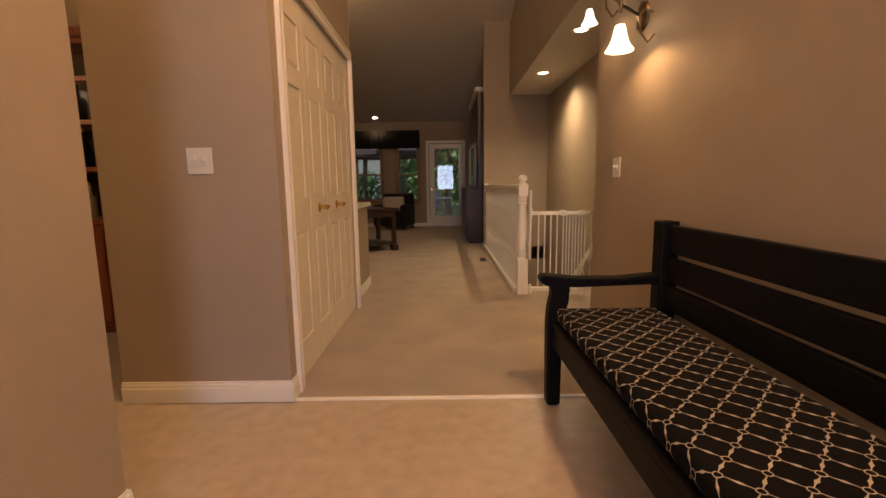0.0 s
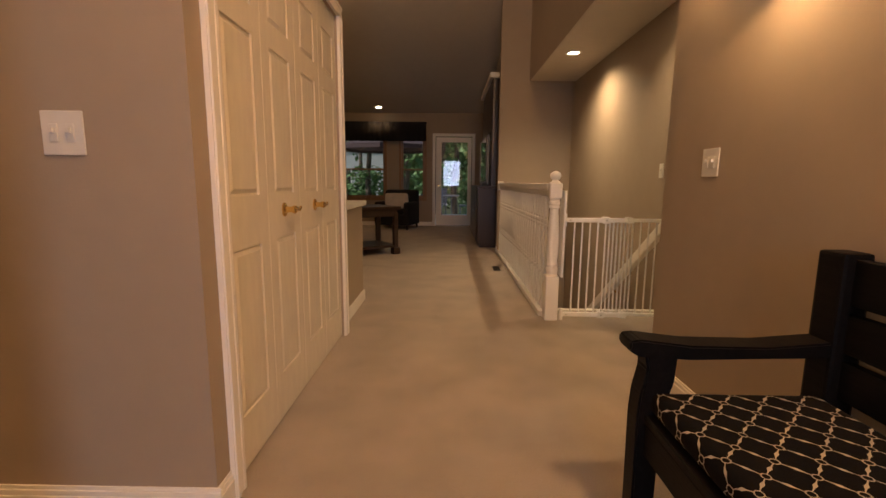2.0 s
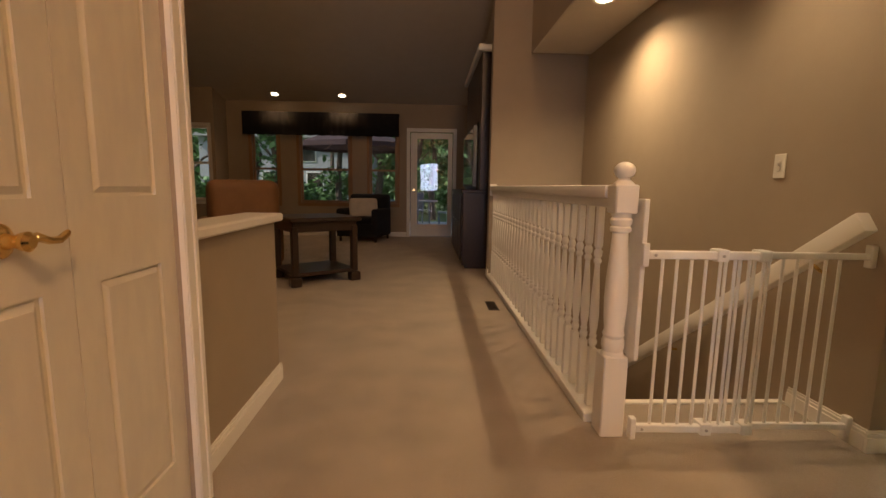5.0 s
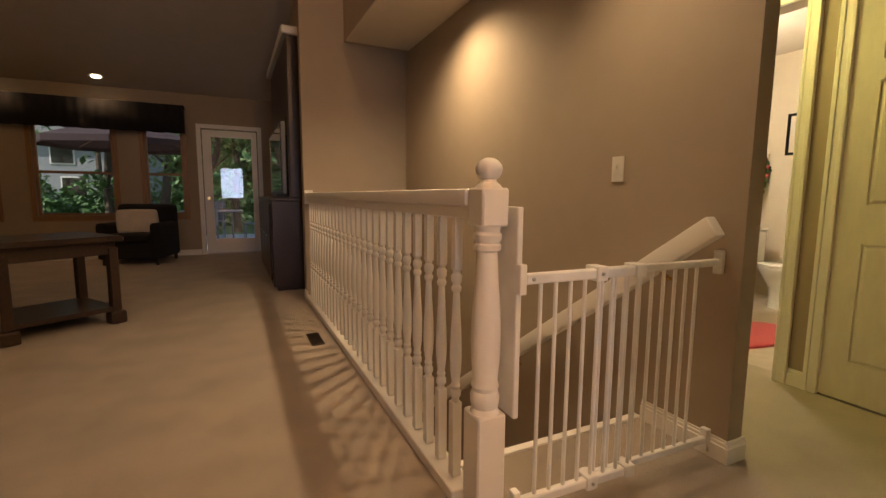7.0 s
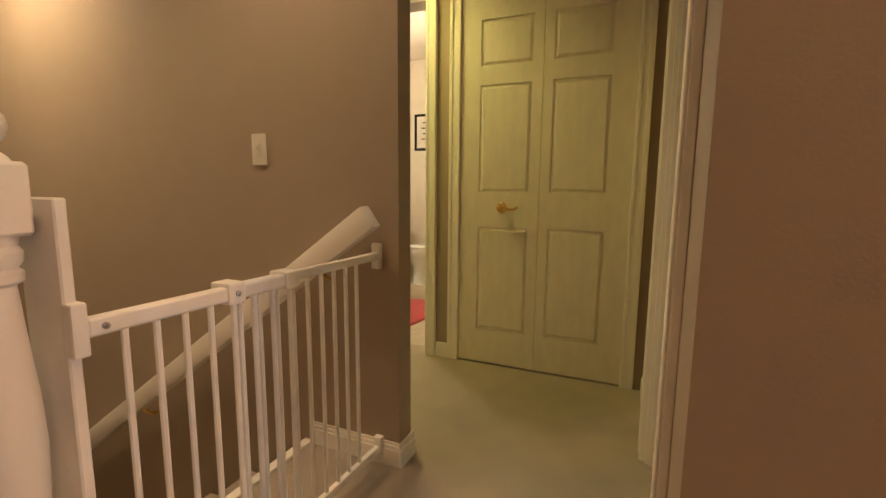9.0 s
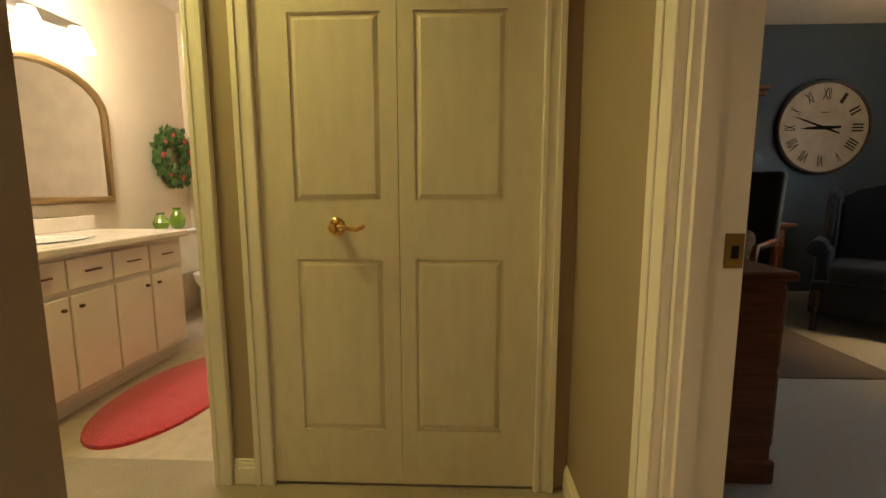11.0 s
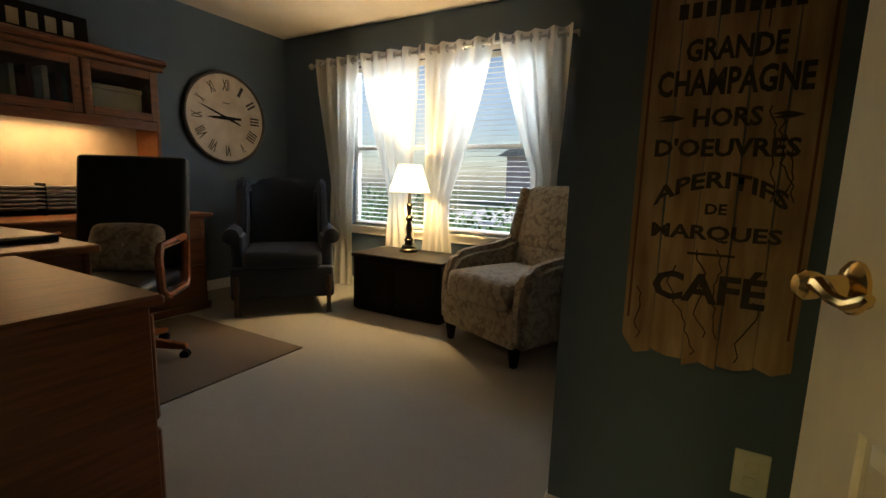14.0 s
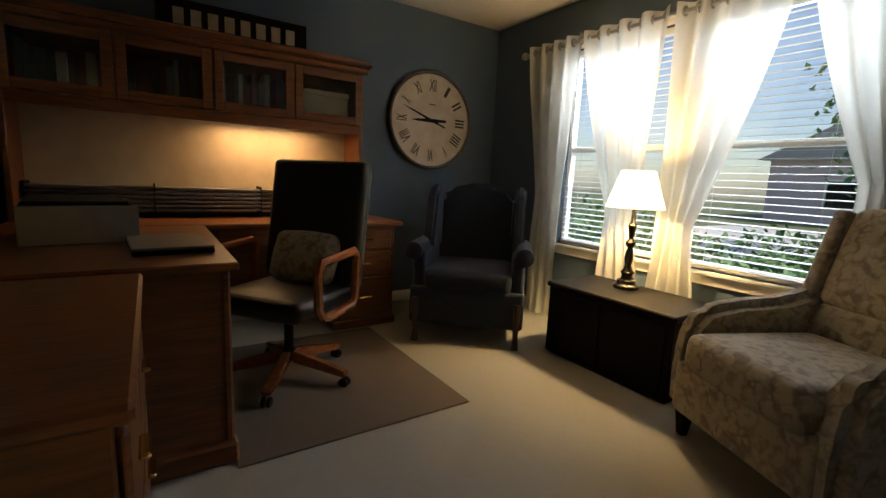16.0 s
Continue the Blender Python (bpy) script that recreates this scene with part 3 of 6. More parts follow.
# ---- furniture fabrics ----
NAVY = mat("navy_upholstery", (0.011, 0.017, 0.034), 0.95, colour2=(0.016, 0.024, 0.045), scale=90, bump=0.2, bump_scale=220, stain=0.2, sheen=0.0)
LEATHER = mat("black_leather", (0.006, 0.006, 0.006), 0.38, bump=0.25, bump_scale=120, stain=0.15)
TANLEATHER = mat("tan_leather", (0.27, 0.135, 0.06), 0.5, bump=0.25, bump_scale=60, stain=0.15)
WHITEF = mat("cream_cushion_fabric", (0.62, 0.55, 0.45), 0.95, bump=0.2, bump_scale=150, stain=0.06)
VALANCE = mat("dark_valance_fabric", (0.010, 0.009, 0.010), 0.95, bump=0.2, bump_scale=120)
RUG = mat("brown_rug", (0.165, 0.125, 0.095), 1.0, colour2=(0.125, 0.095, 0.072), scale=150, bump=0.6, bump_scale=250, stain=0.1)
RED = mat("red_bath_rug", (0.55, 0.035, 0.06), 1.0, colour2=(0.42, 0.022, 0.045), scale=60, bump=0.9, bump_scale=120, stain=0.12, sheen=0.4)
PORCELAIN = mat("white_porcelain", (0.82, 0.80, 0.76), 0.12, stain=0.02, coat=0.5)
CABW = mat("white_vanity_paint", (0.70, 0.62, 0.54), 0.4, stain=0.03)
COUNTER = mat("pale_cultured_marble", (0.68, 0.62, 0.54), 0.18, colour2=(0.58, 0.52, 0.45), scale=5, stain=0.08)
MIRROR = mat("mirror_glass", (0.9, 0.9, 0.9), 0.02, 1.0, stain=0.0)
BRONZE = mat("antique_bronze", (0.16, 0.11, 0.06), 0.35, 1.0, stain=0.2)
FROST = mat("frosted_glass_shade", (1.0, 0.88, 0.66), 0.5, emit=4.0, stain=0.0)
LAMPSHADE = mat("glowing_fabric_shade", (1.0, 0.84, 0.50), 0.8, emit=2.6, stain=0.0)
DARKGLASS = mat("dark_cabinet_glass", (0.02, 0.018, 0.016), 0.06, stain=0.1, coat=0.5)
GREY = mat("grey_plastic", (0.14, 0.145, 0.15), 0.35, stain=0.05)
BACKP = mat("beige_back_panel", (0.42, 0.33, 0.22), 0.6, stain=0.05)


TANWOOD = mat("tan_stained_wood", (0.34, 0.19, 0.095), 0.45, colour2=(0.26, 0.14, 0.07), scale=5, stretch=(12, 12, 1), stain=0.1)


def pattern_mat(name, ground, figure, period, width):
    m = bpy.data.materials.new(name)
    m.use_nodes = True
    t, n = m.node_tree, m.node_tree.nodes
    link = t.links.new
    co = n.new("ShaderNodeTexCoord")
    wob = n.new("ShaderNodeTexNoise")
    wob.inputs["Scale"].default_value = 9
    link(co.outputs["Object"], wob.inputs["Vector"])
    add = n.new("ShaderNodeVectorMath")
    add.operation = "MULTIPLY_ADD"
    add.inputs[1].default_value = (0.012, 0.012, 0.012)
    link(wob.outputs["Color"], add.inputs[0])
    link(co.outputs["Object"], add.inputs[2])
    sep = n.new("ShaderNodeSeparateXYZ")
    link(add.outputs[0], sep.inputs[0])

    def calc(op, a, b=None):
        q = n.new("ShaderNodeMath")
        q.operation = op
        for i, v in enumerate((a, b)):
            if v is None:
                continue
            if isinstance(v, (int, float)):
                q.inputs[i].default_value = v
            else:
                link(v, q.inputs[i])
        return q.outputs[0]

    side = calc("MULTIPLY", sep.outputs["Z"], 1.0)
    xs = calc("ADD", sep.outputs["X"], side)
    total = knot = None
    for v in (xs, sep.outputs["Y"]):
        a = calc("MULTIPLY", v, 2 * math.pi / period)
        term = calc("ADD", calc("COSINE", a), calc("MULTIPLY", calc("COSINE", calc("MULTIPLY", a, 3.0)), 0.24))
        total = term if total is None else calc("ADD", total, term)
        knot = calc("COSINE", a) if knot is None else calc("MULTIPLY", knot, calc("COSINE", a))
    thin = calc("MULTIPLY", calc("LESS_THAN", calc("ABSOLUTE", total), width), calc("GREATER_THAN", knot, -0.80))
    ring = calc("MULTIPLY", calc("GREATER_THAN", knot, -0.88), calc("LESS_THAN", knot, -0.79))
    lines = calc("MAXIMUM", thin, ring)
    mix = n.new("ShaderNodeMix")
    mix.data_type = "RGBA"
    mix.inputs["A"].default_value, mix.inputs["B"].default_value = (*ground, 1), (*figure, 1)
    link(lines, mix.inputs["Factor"])
    p = n["Principled BSDF"]
    link(mix.outputs["Result"], p.inputs["Base Color"])
    p.inputs["Roughness"].default_value, p.inputs["Specular IOR Level"].default_value = 0.9, 0.1
    weave = n.new("ShaderNodeTexNoise")
    weave.inputs["Scale"].default_value = 400
    link(co.outputs["Object"], weave.inputs["Vector"])
    b = n.new("ShaderNodeBump")
    b.inputs["Strength"].default_value, b.inputs["Distance"].default_value = 0.3, 0.002
    link(weave.outputs["Fac"], b.inputs["Height"])
    link(b.outputs[0], p.inputs["Normal"])
    return m


TRELLIS = pattern_mat("black_trellis_fabric", (0.005, 0.0045, 0.005), (0.42, 0.37, 0.31), 0.098, 0.125)


def brocade():
    m = mat("beige_brocade_upholstery", (0.38, 0.325, 0.24), 0.85, colour2=(0.19, 0.155, 0.115), scale=26, detail=6, bump=0.25, bump_scale=300, stain=0.2, stain_scale=5, sheen=0.3)
    n, link = m.node_tree.nodes, m.node_tree.links.new
    vor = n.new("ShaderNodeTexVoronoi")
    vor.feature = "SMOOTH_F1"
    vor.inputs["Scale"].default_value = 30
    noise_node = [q for q in n if q.bl_idname == "ShaderNodeTexNoise"][0]
    co = [q for q in n if q.bl_idname == "ShaderNodeTexCoord"][0]
    warp = n.new("ShaderNodeVectorMath")
    warp.operation = "MULTIPLY_ADD"
    warp.inputs[1].default_value = (0.12, 0.12, 0.12)
    link(noise_node.outputs["Color"], warp.inputs[0])
    link(co.outputs["Object"], warp.inputs[2])
    noise2 = n.new("ShaderNodeTexNoise")
    noise2.inputs["Scale"].default_value = 18
    link(co.outputs["Object"], noise2.inputs["Vector"])
    link(noise2.outputs["Color"], warp.inputs[0])
    link(warp.outputs[0], vor.inputs["Vector"])
    ramp = [q for q in n if q.bl_idname == "ShaderNodeMapRange" and q.inputs["From Min"].default_value > 0.3][0]
    link(vor.outputs["Distance"], ramp.inputs[0])
    return m


BROCADE = brocade()


def cushion(bm, x0, x1, y0, y1, z0, z1, r=0.05, seg=4, puff=0.0, m=None):
    vs = box(bm, x0, x1, y0, y1, z0, z1, min(r, (x1 - x0) * 0.48, (y1 - y0) * 0.48, (z1 - z0) * 0.48), seg=seg)
    if puff:
        es = list({e for v in vs for e in v.link_edges})
        bmesh.ops.subdivide_edges(bm, edges=es, cuts=2, use_grid_fill=True)
        cx, cy, cz = (x0 + x1) / 2, (y0 + y1) / 2, (z0 + z1) / 2
        vs = [v for v in bm.verts if x0 - 0.01 <= v.co.x <= x1 + 0.01 and y0 - 0.01 <= v.co.y <= y1 + 0.01 and z0 - 0.01 <= v.co.z <= z1 + 0.01]
        for v in vs:
            u, w, q = (v.co.x - cx) / (x1 - x0) * 2, (v.co.y - cy) / (y1 - y0) * 2, (v.co.z - cz) / (z1 - z0) * 2
            k = [(1 - w * w) * (1 - q * q), (1 - u * u) * (1 - q * q), (1 - u * u) * (1 - w * w)]
            v.co += Vector((puff * u * max(k[0], 0), puff * w * max(k[1], 0), puff * q * max(k[2], 0)))
    if m is not None:
        bmesh.ops.transform(bm, matrix=m, verts=vs)
    return vs


def soft(name, material, parent, *args, label="", **kw):
    bm = bmesh.new()
    cushion(bm, *args, **kw)
    return part(name, bm, material, parent, label, True)


def facing(x, y, dx, dy):
    """A pose at (x, y) on the floor whose own -y looks along (dx, dy)."""
    return Matrix.Translation((x, y, 0.004)) @ Matrix.Rotation(math.atan2(dy, dx) + math.pi / 2, 4, "Z")


# ---- entry: bench, sconce, dining cabinet ----
bench = thing("entry_bench", "long black painted wooden bench against the taupe wall", "bench")
Y0, Y1 = 1.20, 3.16
for y in (Y1 - 0.085, Y0):
    bm = bmesh.new()
    box(bm, 1.915, 1.995, y, y + 0.085, 0.004, 0.865, 0.010, seg=2)
    part("back_post", bm, BLACK, bench)
    bm = bmesh.new()
    prism(bm, [(1.425, 0.004), (1.485, 0.004), (1.490, 0.42), (1.515, 0.50), (1.520, 0.585), (1.430, 0.585), (1.440, 0.54), (1.425, 0.47), (1.420, 0.40)], 0.07, Matrix.Translation((0, y + 0.008, 0)))
    bmesh.ops.bevel(bm, geom=list(bm.edges), offset=0.006, segments=2, affect="EDGES")
    part("front_leg", bm, BLACK, bench)
    bm = bmesh.new()
    prism(bm, [(1.385, 0.595), (1.41, 0.58), (1.55, 0.572), (1.75, 0.578), (1.918, 0.582), (1.918, 0.625), (1.75, 0.610), (1.55, 0.612), (1.41, 0.628), (1.385, 0.622)], 0.085, Matrix.Translation((0, y, 0)))
    bmesh.ops.bevel(bm, geom=list(bm.edges), offset=0.005, segments=2, affect="EDGES")
    part("armrest", bm, BLACK, bench)
for z0, z1 in ((0.726, 0.85), (0.596, 0.704), (0.47, 0.576)):
    bm = bmesh.new()
    box(bm, 1.945, 1.975, Y0 + 0.08, Y1 - 0.08, z0, z1, 0.006, seg=2)
    part("back_slat", bm, BLACK, bench)
boxes("seat", BLACK, (1.44, 1.94, Y0 + 0.01, Y1 - 0.012, 0.385, 0.41), parent=bench, bevel=0.004)
boxes("apron", BLACK, (1.445, 1.475, Y0 + 0.07, Y1 - 0.07, 0.29, 0.384), parent=bench, bevel=0.004)
boxes("apron", BLACK, (1.50, 1.93, Y1 - 0.06, Y1 - 0.03, 0.29, 0.384), parent=bench, bevel=0.004)
pad = thing("bench_cushion", "black seat cushion printed with a white trellis pattern, on the bench", "cushion")
soft("pad", TRELLIS, pad, 1.455, 1.915, Y0 + 0.09, Y1 - 0.06, 0.4115, 0.475, r=0.03, seg=4)

sconce = thing("wall_sconce", "two-light bronze wall sconce with glowing bell glass shades", "wall lamp")
bm = bmesh.new()
lathe(bm, [(0, 0.075), (0.012, 0.07), (0.02, 0.045), (0.028, 0.02)], 20, Matrix.Translation((2.014, 3.60, 1.90)) @ Matrix.Rotation(radians(-90), 4, "Y"))
part("backplate", bm, BRONZE, sconce, "", True)
for y, z in ((3.46, 1.74), (3.95, 2.03)):
    bm = bmesh.new()
    a = [(2.0, 3.60 + (y - 3.60) * f, 1.90 + (z + 0.18 - 1.90) * f) for f in (0, 0.3, 0.6, 0.85)]
    a = [(2.0 - 0.16 * i / 3, q[1], q[2]) for i, q in enumerate(a)] + [(1.84, y, z + 0.19), (1.84, y, z + 0.13)]
    tube(bm, a, 0.008)
    part("arm", bm, BRONZE, sconce, "", True)
    bm = bmesh.new()
    tube(bm, [(2.0, y - 0.02, z + 0.02), (1.965, y - 0.03, z - 0.02), (1.93, y - 0.025, z + 0.03), (1.93, y - 0.01, z + 0.11), (1.96, y, z + 0.15), (2.0, y, z + 0.13)], 0.006)
    part("scroll", bm, BRONZE, sconce, "", True)
    bm = bmesh.new()
    lathe(bm, [(0.12, 0.022), (0.10, 0.028), (0.06, 0.036), (0.03, 0.048), (0.0, 0.068), (0.004, 0.064), (0.035, 0.044), (0.09, 0.024)], 24, Matrix.Translation((1.84, y, z - 0.05)) @ Matrix.Scale(1.0 if y < 3.7 else 0.7, 4), cap=False)
    shade = part("shade", bm, FROST, sconce, "glowing frosted bell glass", True)
    shade.visible_shadow = False

cab = thing("dining_hutch", "reddish cherry hutch with open shelves of bottles in the dining room", "cabinet")
CX0, CX1, CY0, CY1 = -2.75, -1.38, 4.22, 4.68
boxes("base", CHERRY, (CX0, CX1, CY0, CY1, 0.06, 0.80), (CX0 + 0.03, CX1 - 0.03, CY0 + 0.03, CY1, 0.0, 0.06), parent=cab, bevel=0.006)
boxes("top", CHERRY, (CX0 - 0.02, CX1 + 0.02, CY0 - 0.02, CY1, 0.80, 0.835), parent=cab, bevel=0.006)
for i in range(3):
    x = CX0 + 0.03 + i * (CX1 - CX0 - 0.06) / 3
    boxes("door", CHERRY, (x, x + 0.42, CY0 - 0.02, CY0 - 0.001, 0.10, 0.76), parent=cab, bevel=0.008)
boxes("side", CHERRY, (CX0, CX0 + 0.03, CY0 + 0.14, CY1, 0.836, 2.05), parent=cab)
boxes("side", CHERRY, (CX1 - 0.03, CX1, CY0 + 0.14, CY1, 0.836, 2.05), parent=cab)
boxes("back", DARKW, (CX0 + 0.03, CX1 - 0.03, CY1 - 0.02, CY1, 0.836, 2.05), parent=cab)
for z in (1.17, 1.50, 1.80, 2.05):
    boxes("shelf", CHERRY, (CX0 + 0.031, CX1 - 0.031, CY0 + 0.15, CY1 - 0.021, z, z + 0.035), parent=cab, bevel=0.003)
boxes("cornice", CHERRY, (CX0 - 0.03, CX1 + 0.03, CY0 + 0.10, CY1, 2.086, 2.15), parent=cab, bevel=0.012)
for i, x in enumerate((CX1 - 0.22, CX1 - 0.55, CX1 - 1.0)):
    bm = bmesh.new()
    lathe(bm, [(0, 0.030), (-0.010, 0.032), (-0.012, 0.02)], 14, Matrix.Translation((x, CY0 + 0.30, 1.799)))
    part("puck_light", bm, GLOW, cab, "small glowing round light")
GREENB = mat("green_bottle_glass", (0.03, 0.05, 0.025), 0.08, stain=0.1, coat=1.0)
CLEARB = mat("pale_bottle_glass", (0.35, 0.33, 0.26), 0.08, stain=0.1, coat=1.0)


def bottle(x, y, z, h, r, m, label):
    t = thing("bottle", label, "bottle", Matrix.Translation((x, y, z)), "bottles in the hutch")
    bm = bmesh.new()
    lathe(bm, [(0, r * 0.9), (0.01, r), (h * 0.6, r), (h * 0.72, r * 0.45), (h * 0.8, r * 0.32), (h, r * 0.32)], 12)
    part("glass", bm, m, t, "", True)
    bm = bmesh.new()
    lathe(bm, [(h, r * 0.36), (h + 0.02, r * 0.36)], 10)
    part("cap", bm, BRASS, t)


for z in (0.836, 1.206, 1.536):
    for i in range(9):
        g = (i * 7 + int(z * 10)) % 3
        bottle(CX1 - 0.09 - i * 0.115, CY0 + 0.26 + 0.04 * (i % 2), z, 0.22 + 0.02 * g, 0.034 + 0.004 * g, (GREENB, CLEARB, BLACK)[g],
               ("dark green glass bottle on the hutch shelf", "clear glass bottle on the hutch shelf", "black glass bottle on the hutch shelf")[g])
structure("wall_dining_north", TAN, (-4.6, -0.62, 4.80, 4.93, 0, 4.3), label="taupe dining room wall")

# ---- great room windows ----
def sash_window(name, x0, x1, y, z0, z1, rail, into, glass=True, label="white sash window", wood=TRIM, case=0.06):
    """A window in the wall plane y; into is +1 if the room lies toward +y."""
    t = tagged(new(name), label, "window", "", "structure")
    d = 0.05
    yo = y - into * 0.07
    bm = bmesh.new()
    f = 0.035
    for a in ((x0, x0 + f, z0, z1), (x1 - f, x1, z0, z1), (x0 + f, x1 - f, z0, z0 + f), (x0 + f, x1 - f, z1 - f, z1), (x0 + f, x1 - f, rail - 0.02, rail + 0.02)):
        box(bm, a[0], a[1], yo - d / 2, yo + d / 2, a[2], a[3], 0.002)
    part("window_frame", bm, wood, t)
    for za, zb in ((z0 + f, rail - 0.02), (rail + 0.02, z1 - f)):
        p = boxes("pane", GLASS, (x0 + f, x1 - f, yo - 0.003, yo + 0.003, za, zb), parent=t)
        p.visible_shadow = False
    bm = bmesh.new()
    lo, hi = sorted((y, y + into * 0.018))
    for a in ((x0 - case, x0, z0 - 0.02, z1), (x1, x1 + case, z0 - 0.02, z1), (x0 - case, x1 + case, z1, z1 + case), (x0 - case, x1 + case, z0 - 0.08, z0 - 0.022)):
        box(bm, a[0], a[1], lo, hi, a[2], a[3], 0.003)
    part("casing", bm, wood, t)
    lo, hi = sorted((y - into * 0.04, y + into * 0.045))
    boxes("window_sill", wood, (x0 - case - 0.01, x1 + case + 0.01, lo, hi, z0 - 0.021, z0 - 0.001), parent=t, bevel=0.004)
    return t


for i, (a, b) in enumerate(WINS):
    sash_window("window_%d" % (i + 1), a, b, FY, 0.68, 2.06, 1.33, -1, label="sash window in tan wood trim looking on the garden", wood=TANWOOD)
w = sash_window("window_4", -3.62, -3.12, 12.08, 0.72, 2.06, 1.4, -1, label="side window of the bay looking on the garden")
sash_window("window_7", -4.20, -3.85, 12.08, 0.72, 2.06, 1.4, -1, label="narrow side window of the bay")
valance = thing("window_valance", "wide black fabric valance above the three windows", "valance")
boxes("board", VALANCE, (-2.62, 0.37, FY - 0.20, FY - 0.03, 2.37, 2.40), parent=valance)
bm = bmesh.new()
N = 120
top = [(-2.62 + 2.99 * i / N, FY - 0.215 + 0.008 * math.sin(i * 1.3) + 0.006 * math.sin(i * 0.43)) for i in range(N + 1)]
vt2 = [bm.verts.new((x, y, 2.40)) for x, y in top]
vb2 = [bm.verts.new((x, y - 0.004, 1.965 + 0.004 * math.sin(i * 0.7))) for i, (x, y) in enumerate(top)]
for i in range(N):
    bm.faces.new((vt2[i], vb2[i], vb2[i + 1], vt2[i + 1]))
vob = part("cloth", bm, VALANCE, valance, "", True)
vob.modifiers.new("thickness", "SOLIDIFY").thickness = 0.01

gd = tagged(new("door_garden"), "white glazed door to the garden, closed", "door", "", "structure")
bm = bmesh.new()
for a in ((0.59, 0.72, 0.02, 2.08), (1.34, 1.425, 0.02, 2.08), (0.72, 1.34, 0.02, 0.26), (0.72, 1.34, 1.97, 2.08)):
    box(bm, a[0], a[1], FY + 0.03, FY + 0.075, a[2], a[3], 0.004)
part("leaf", bm, TRIM, gd)
boxes("pane", GLASS, (0.72, 1.34, FY + 0.05, FY + 0.056, 0.26, 1.97), parent=gd).visible_shadow = False
boxes("threshold", STEEL, (0.576, 1.439, FY + 0.001, FY + 0.10, 0.0, 0.019), parent=gd)
bm = bmesh.new()
lathe(bm, [(0, 0.028), (0.01, 0.026), (0.02, 0.012), (0.05, 0.012), (0.06, 0.026), (0.08, 0.024)], 14, Matrix.Translation((0.655, FY + 0.03, 0.95)) @ Matrix.Rotation(radians(90), 4, "X"))
part("door_handle", bm, BRASS, gd, "", True)
casing("casing_garden_door", "y", FY, 0.575, 1.44, 2.10, -1)


# ---- great room furniture ----
def armchair(name, label, m, fabric, w=0.8, d=0.8, seat=0.43, back=0.85, arm=0.6, legs=DARKW, leg_h=0.09):
    t = thing(name, label, "armchair", m)
    for x in (-w / 2 + 0.05, w / 2 - 0.09):
        for y in (-d / 2 + 0.05, d / 2 - 0.09):
            boxes("leg", legs, (x, x + 0.04, y, y + 0.04, 0, leg_h), parent=t, bevel=0.004)
    soft("base", fabric, t, -w / 2 + 0.01, w / 2 - 0.01, -d / 2 + 0.02, d / 2 - 0.05, leg_h, seat - 0.10, r=0.03, seg=3)
    soft("seat_cushion", fabric, t, -w / 2 + 0.14, w / 2 - 0.14, -d / 2, d / 2 - 0.2, seat - 0.10, seat + 0.02, r=0.045, puff=0.012)
    for sx in (-1, 1):
        a, b = sorted((sx * (w / 2 - 0.14), sx * w / 2))
        soft("arm", fabric, t, a, b, -d / 2 + 0.01, d / 2 - 0.06, leg_h + 0.03, arm, r=0.06)
    soft("backrest", fabric, t, -w / 2 + 0.02, w / 2 - 0.02, d / 2 - 0.22, d / 2, leg_h + 0.05, back, r=0.08)
    return t


armchair("great_room_armchair", "dark armchair with a cream pillow below the windows", facing(-0.25, 12.0, -0.25, -0.97), VALANCE, 0.82, 0.8, 0.43, 0.86)
armchair("great_room_armchair", "dark armchair with a cream pillow below the windows", facing(-2.45, 11.9, 0.35, -0.94), VALANCE, 0.82, 0.8, 0.43, 0.86)
for x, y, r in ((-0.25, 11.86, 0.2), (-2.40, 11.76, -0.3)):
    t = thing("pillow", "cream rectangular throw pillow on the dark armchair", "pillow", Matrix.Translation((x, y, 0.452)) @ Matrix.Rotation(r, 4, "Z") @ Matrix.Rotation(radians(-14), 4, "X"))
    soft("cover", WHITEF, t, -0.25, 0.25, -0.05, 0.06, 0, 0.34, r=0.05, puff=0.01)

recliner = thing("tan_recliner", "rounded tan leather recliner seen from behind", "recliner", facing(-1.25, 8.80, -0.5, 0.86))
soft("base", TANLEATHER, recliner, -0.38, 0.38, -0.38, 0.36, 0.05, 0.42, r=0.06)
soft("seat_cushion", TANLEATHER, recliner, -0.27, 0.27, -0.42, 0.2, 0.36, 0.50, r=0.06)
for a, b in ((-0.42, -0.26), (0.26, 0.42)):
    soft("arm", TANLEATHER, recliner, a, b, -0.40, 0.3, 0.10, 0.63, r=0.075)
soft("backrest", TANLEATHER, recliner, -0.37, 0.37, 0.16, 0.42, 0.12, 1.06, r=0.125, seg=5)
boxes("foot", DARKW, (-0.36, 0.36, -0.34, 0.34, 0.0, 0.052), parent=recliner, bevel=0.01)

sofa = thing("black_sofa", "black leather sofa behind the half wall", "sofa", facing(-2.15, 7.9, 0.0, 1.0))
soft("base", LEATHER, sofa, -0.98, 0.98, -0.42, 0.40, 0.08, 0.40, r=0.05)
for i in range(3):
    soft("seat_cushion", LEATHER, sofa, -0.80 + i * 0.535, -0.27 + i * 0.535, -0.44, 0.18, 0.36, 0.50, r=0.06)
    soft("back_cushion", LEATHER, sofa, -0.80 + i * 0.535, -0.27 + i * 0.535, 0.10, 0.34, 0.48, 0.90, r=0.09)
for a, b in ((-1.02, -0.81), (0.81, 1.02)):
    soft("arm", LEATHER, sofa, a, b, -0.42, 0.40, 0.08, 0.62, r=0.09)
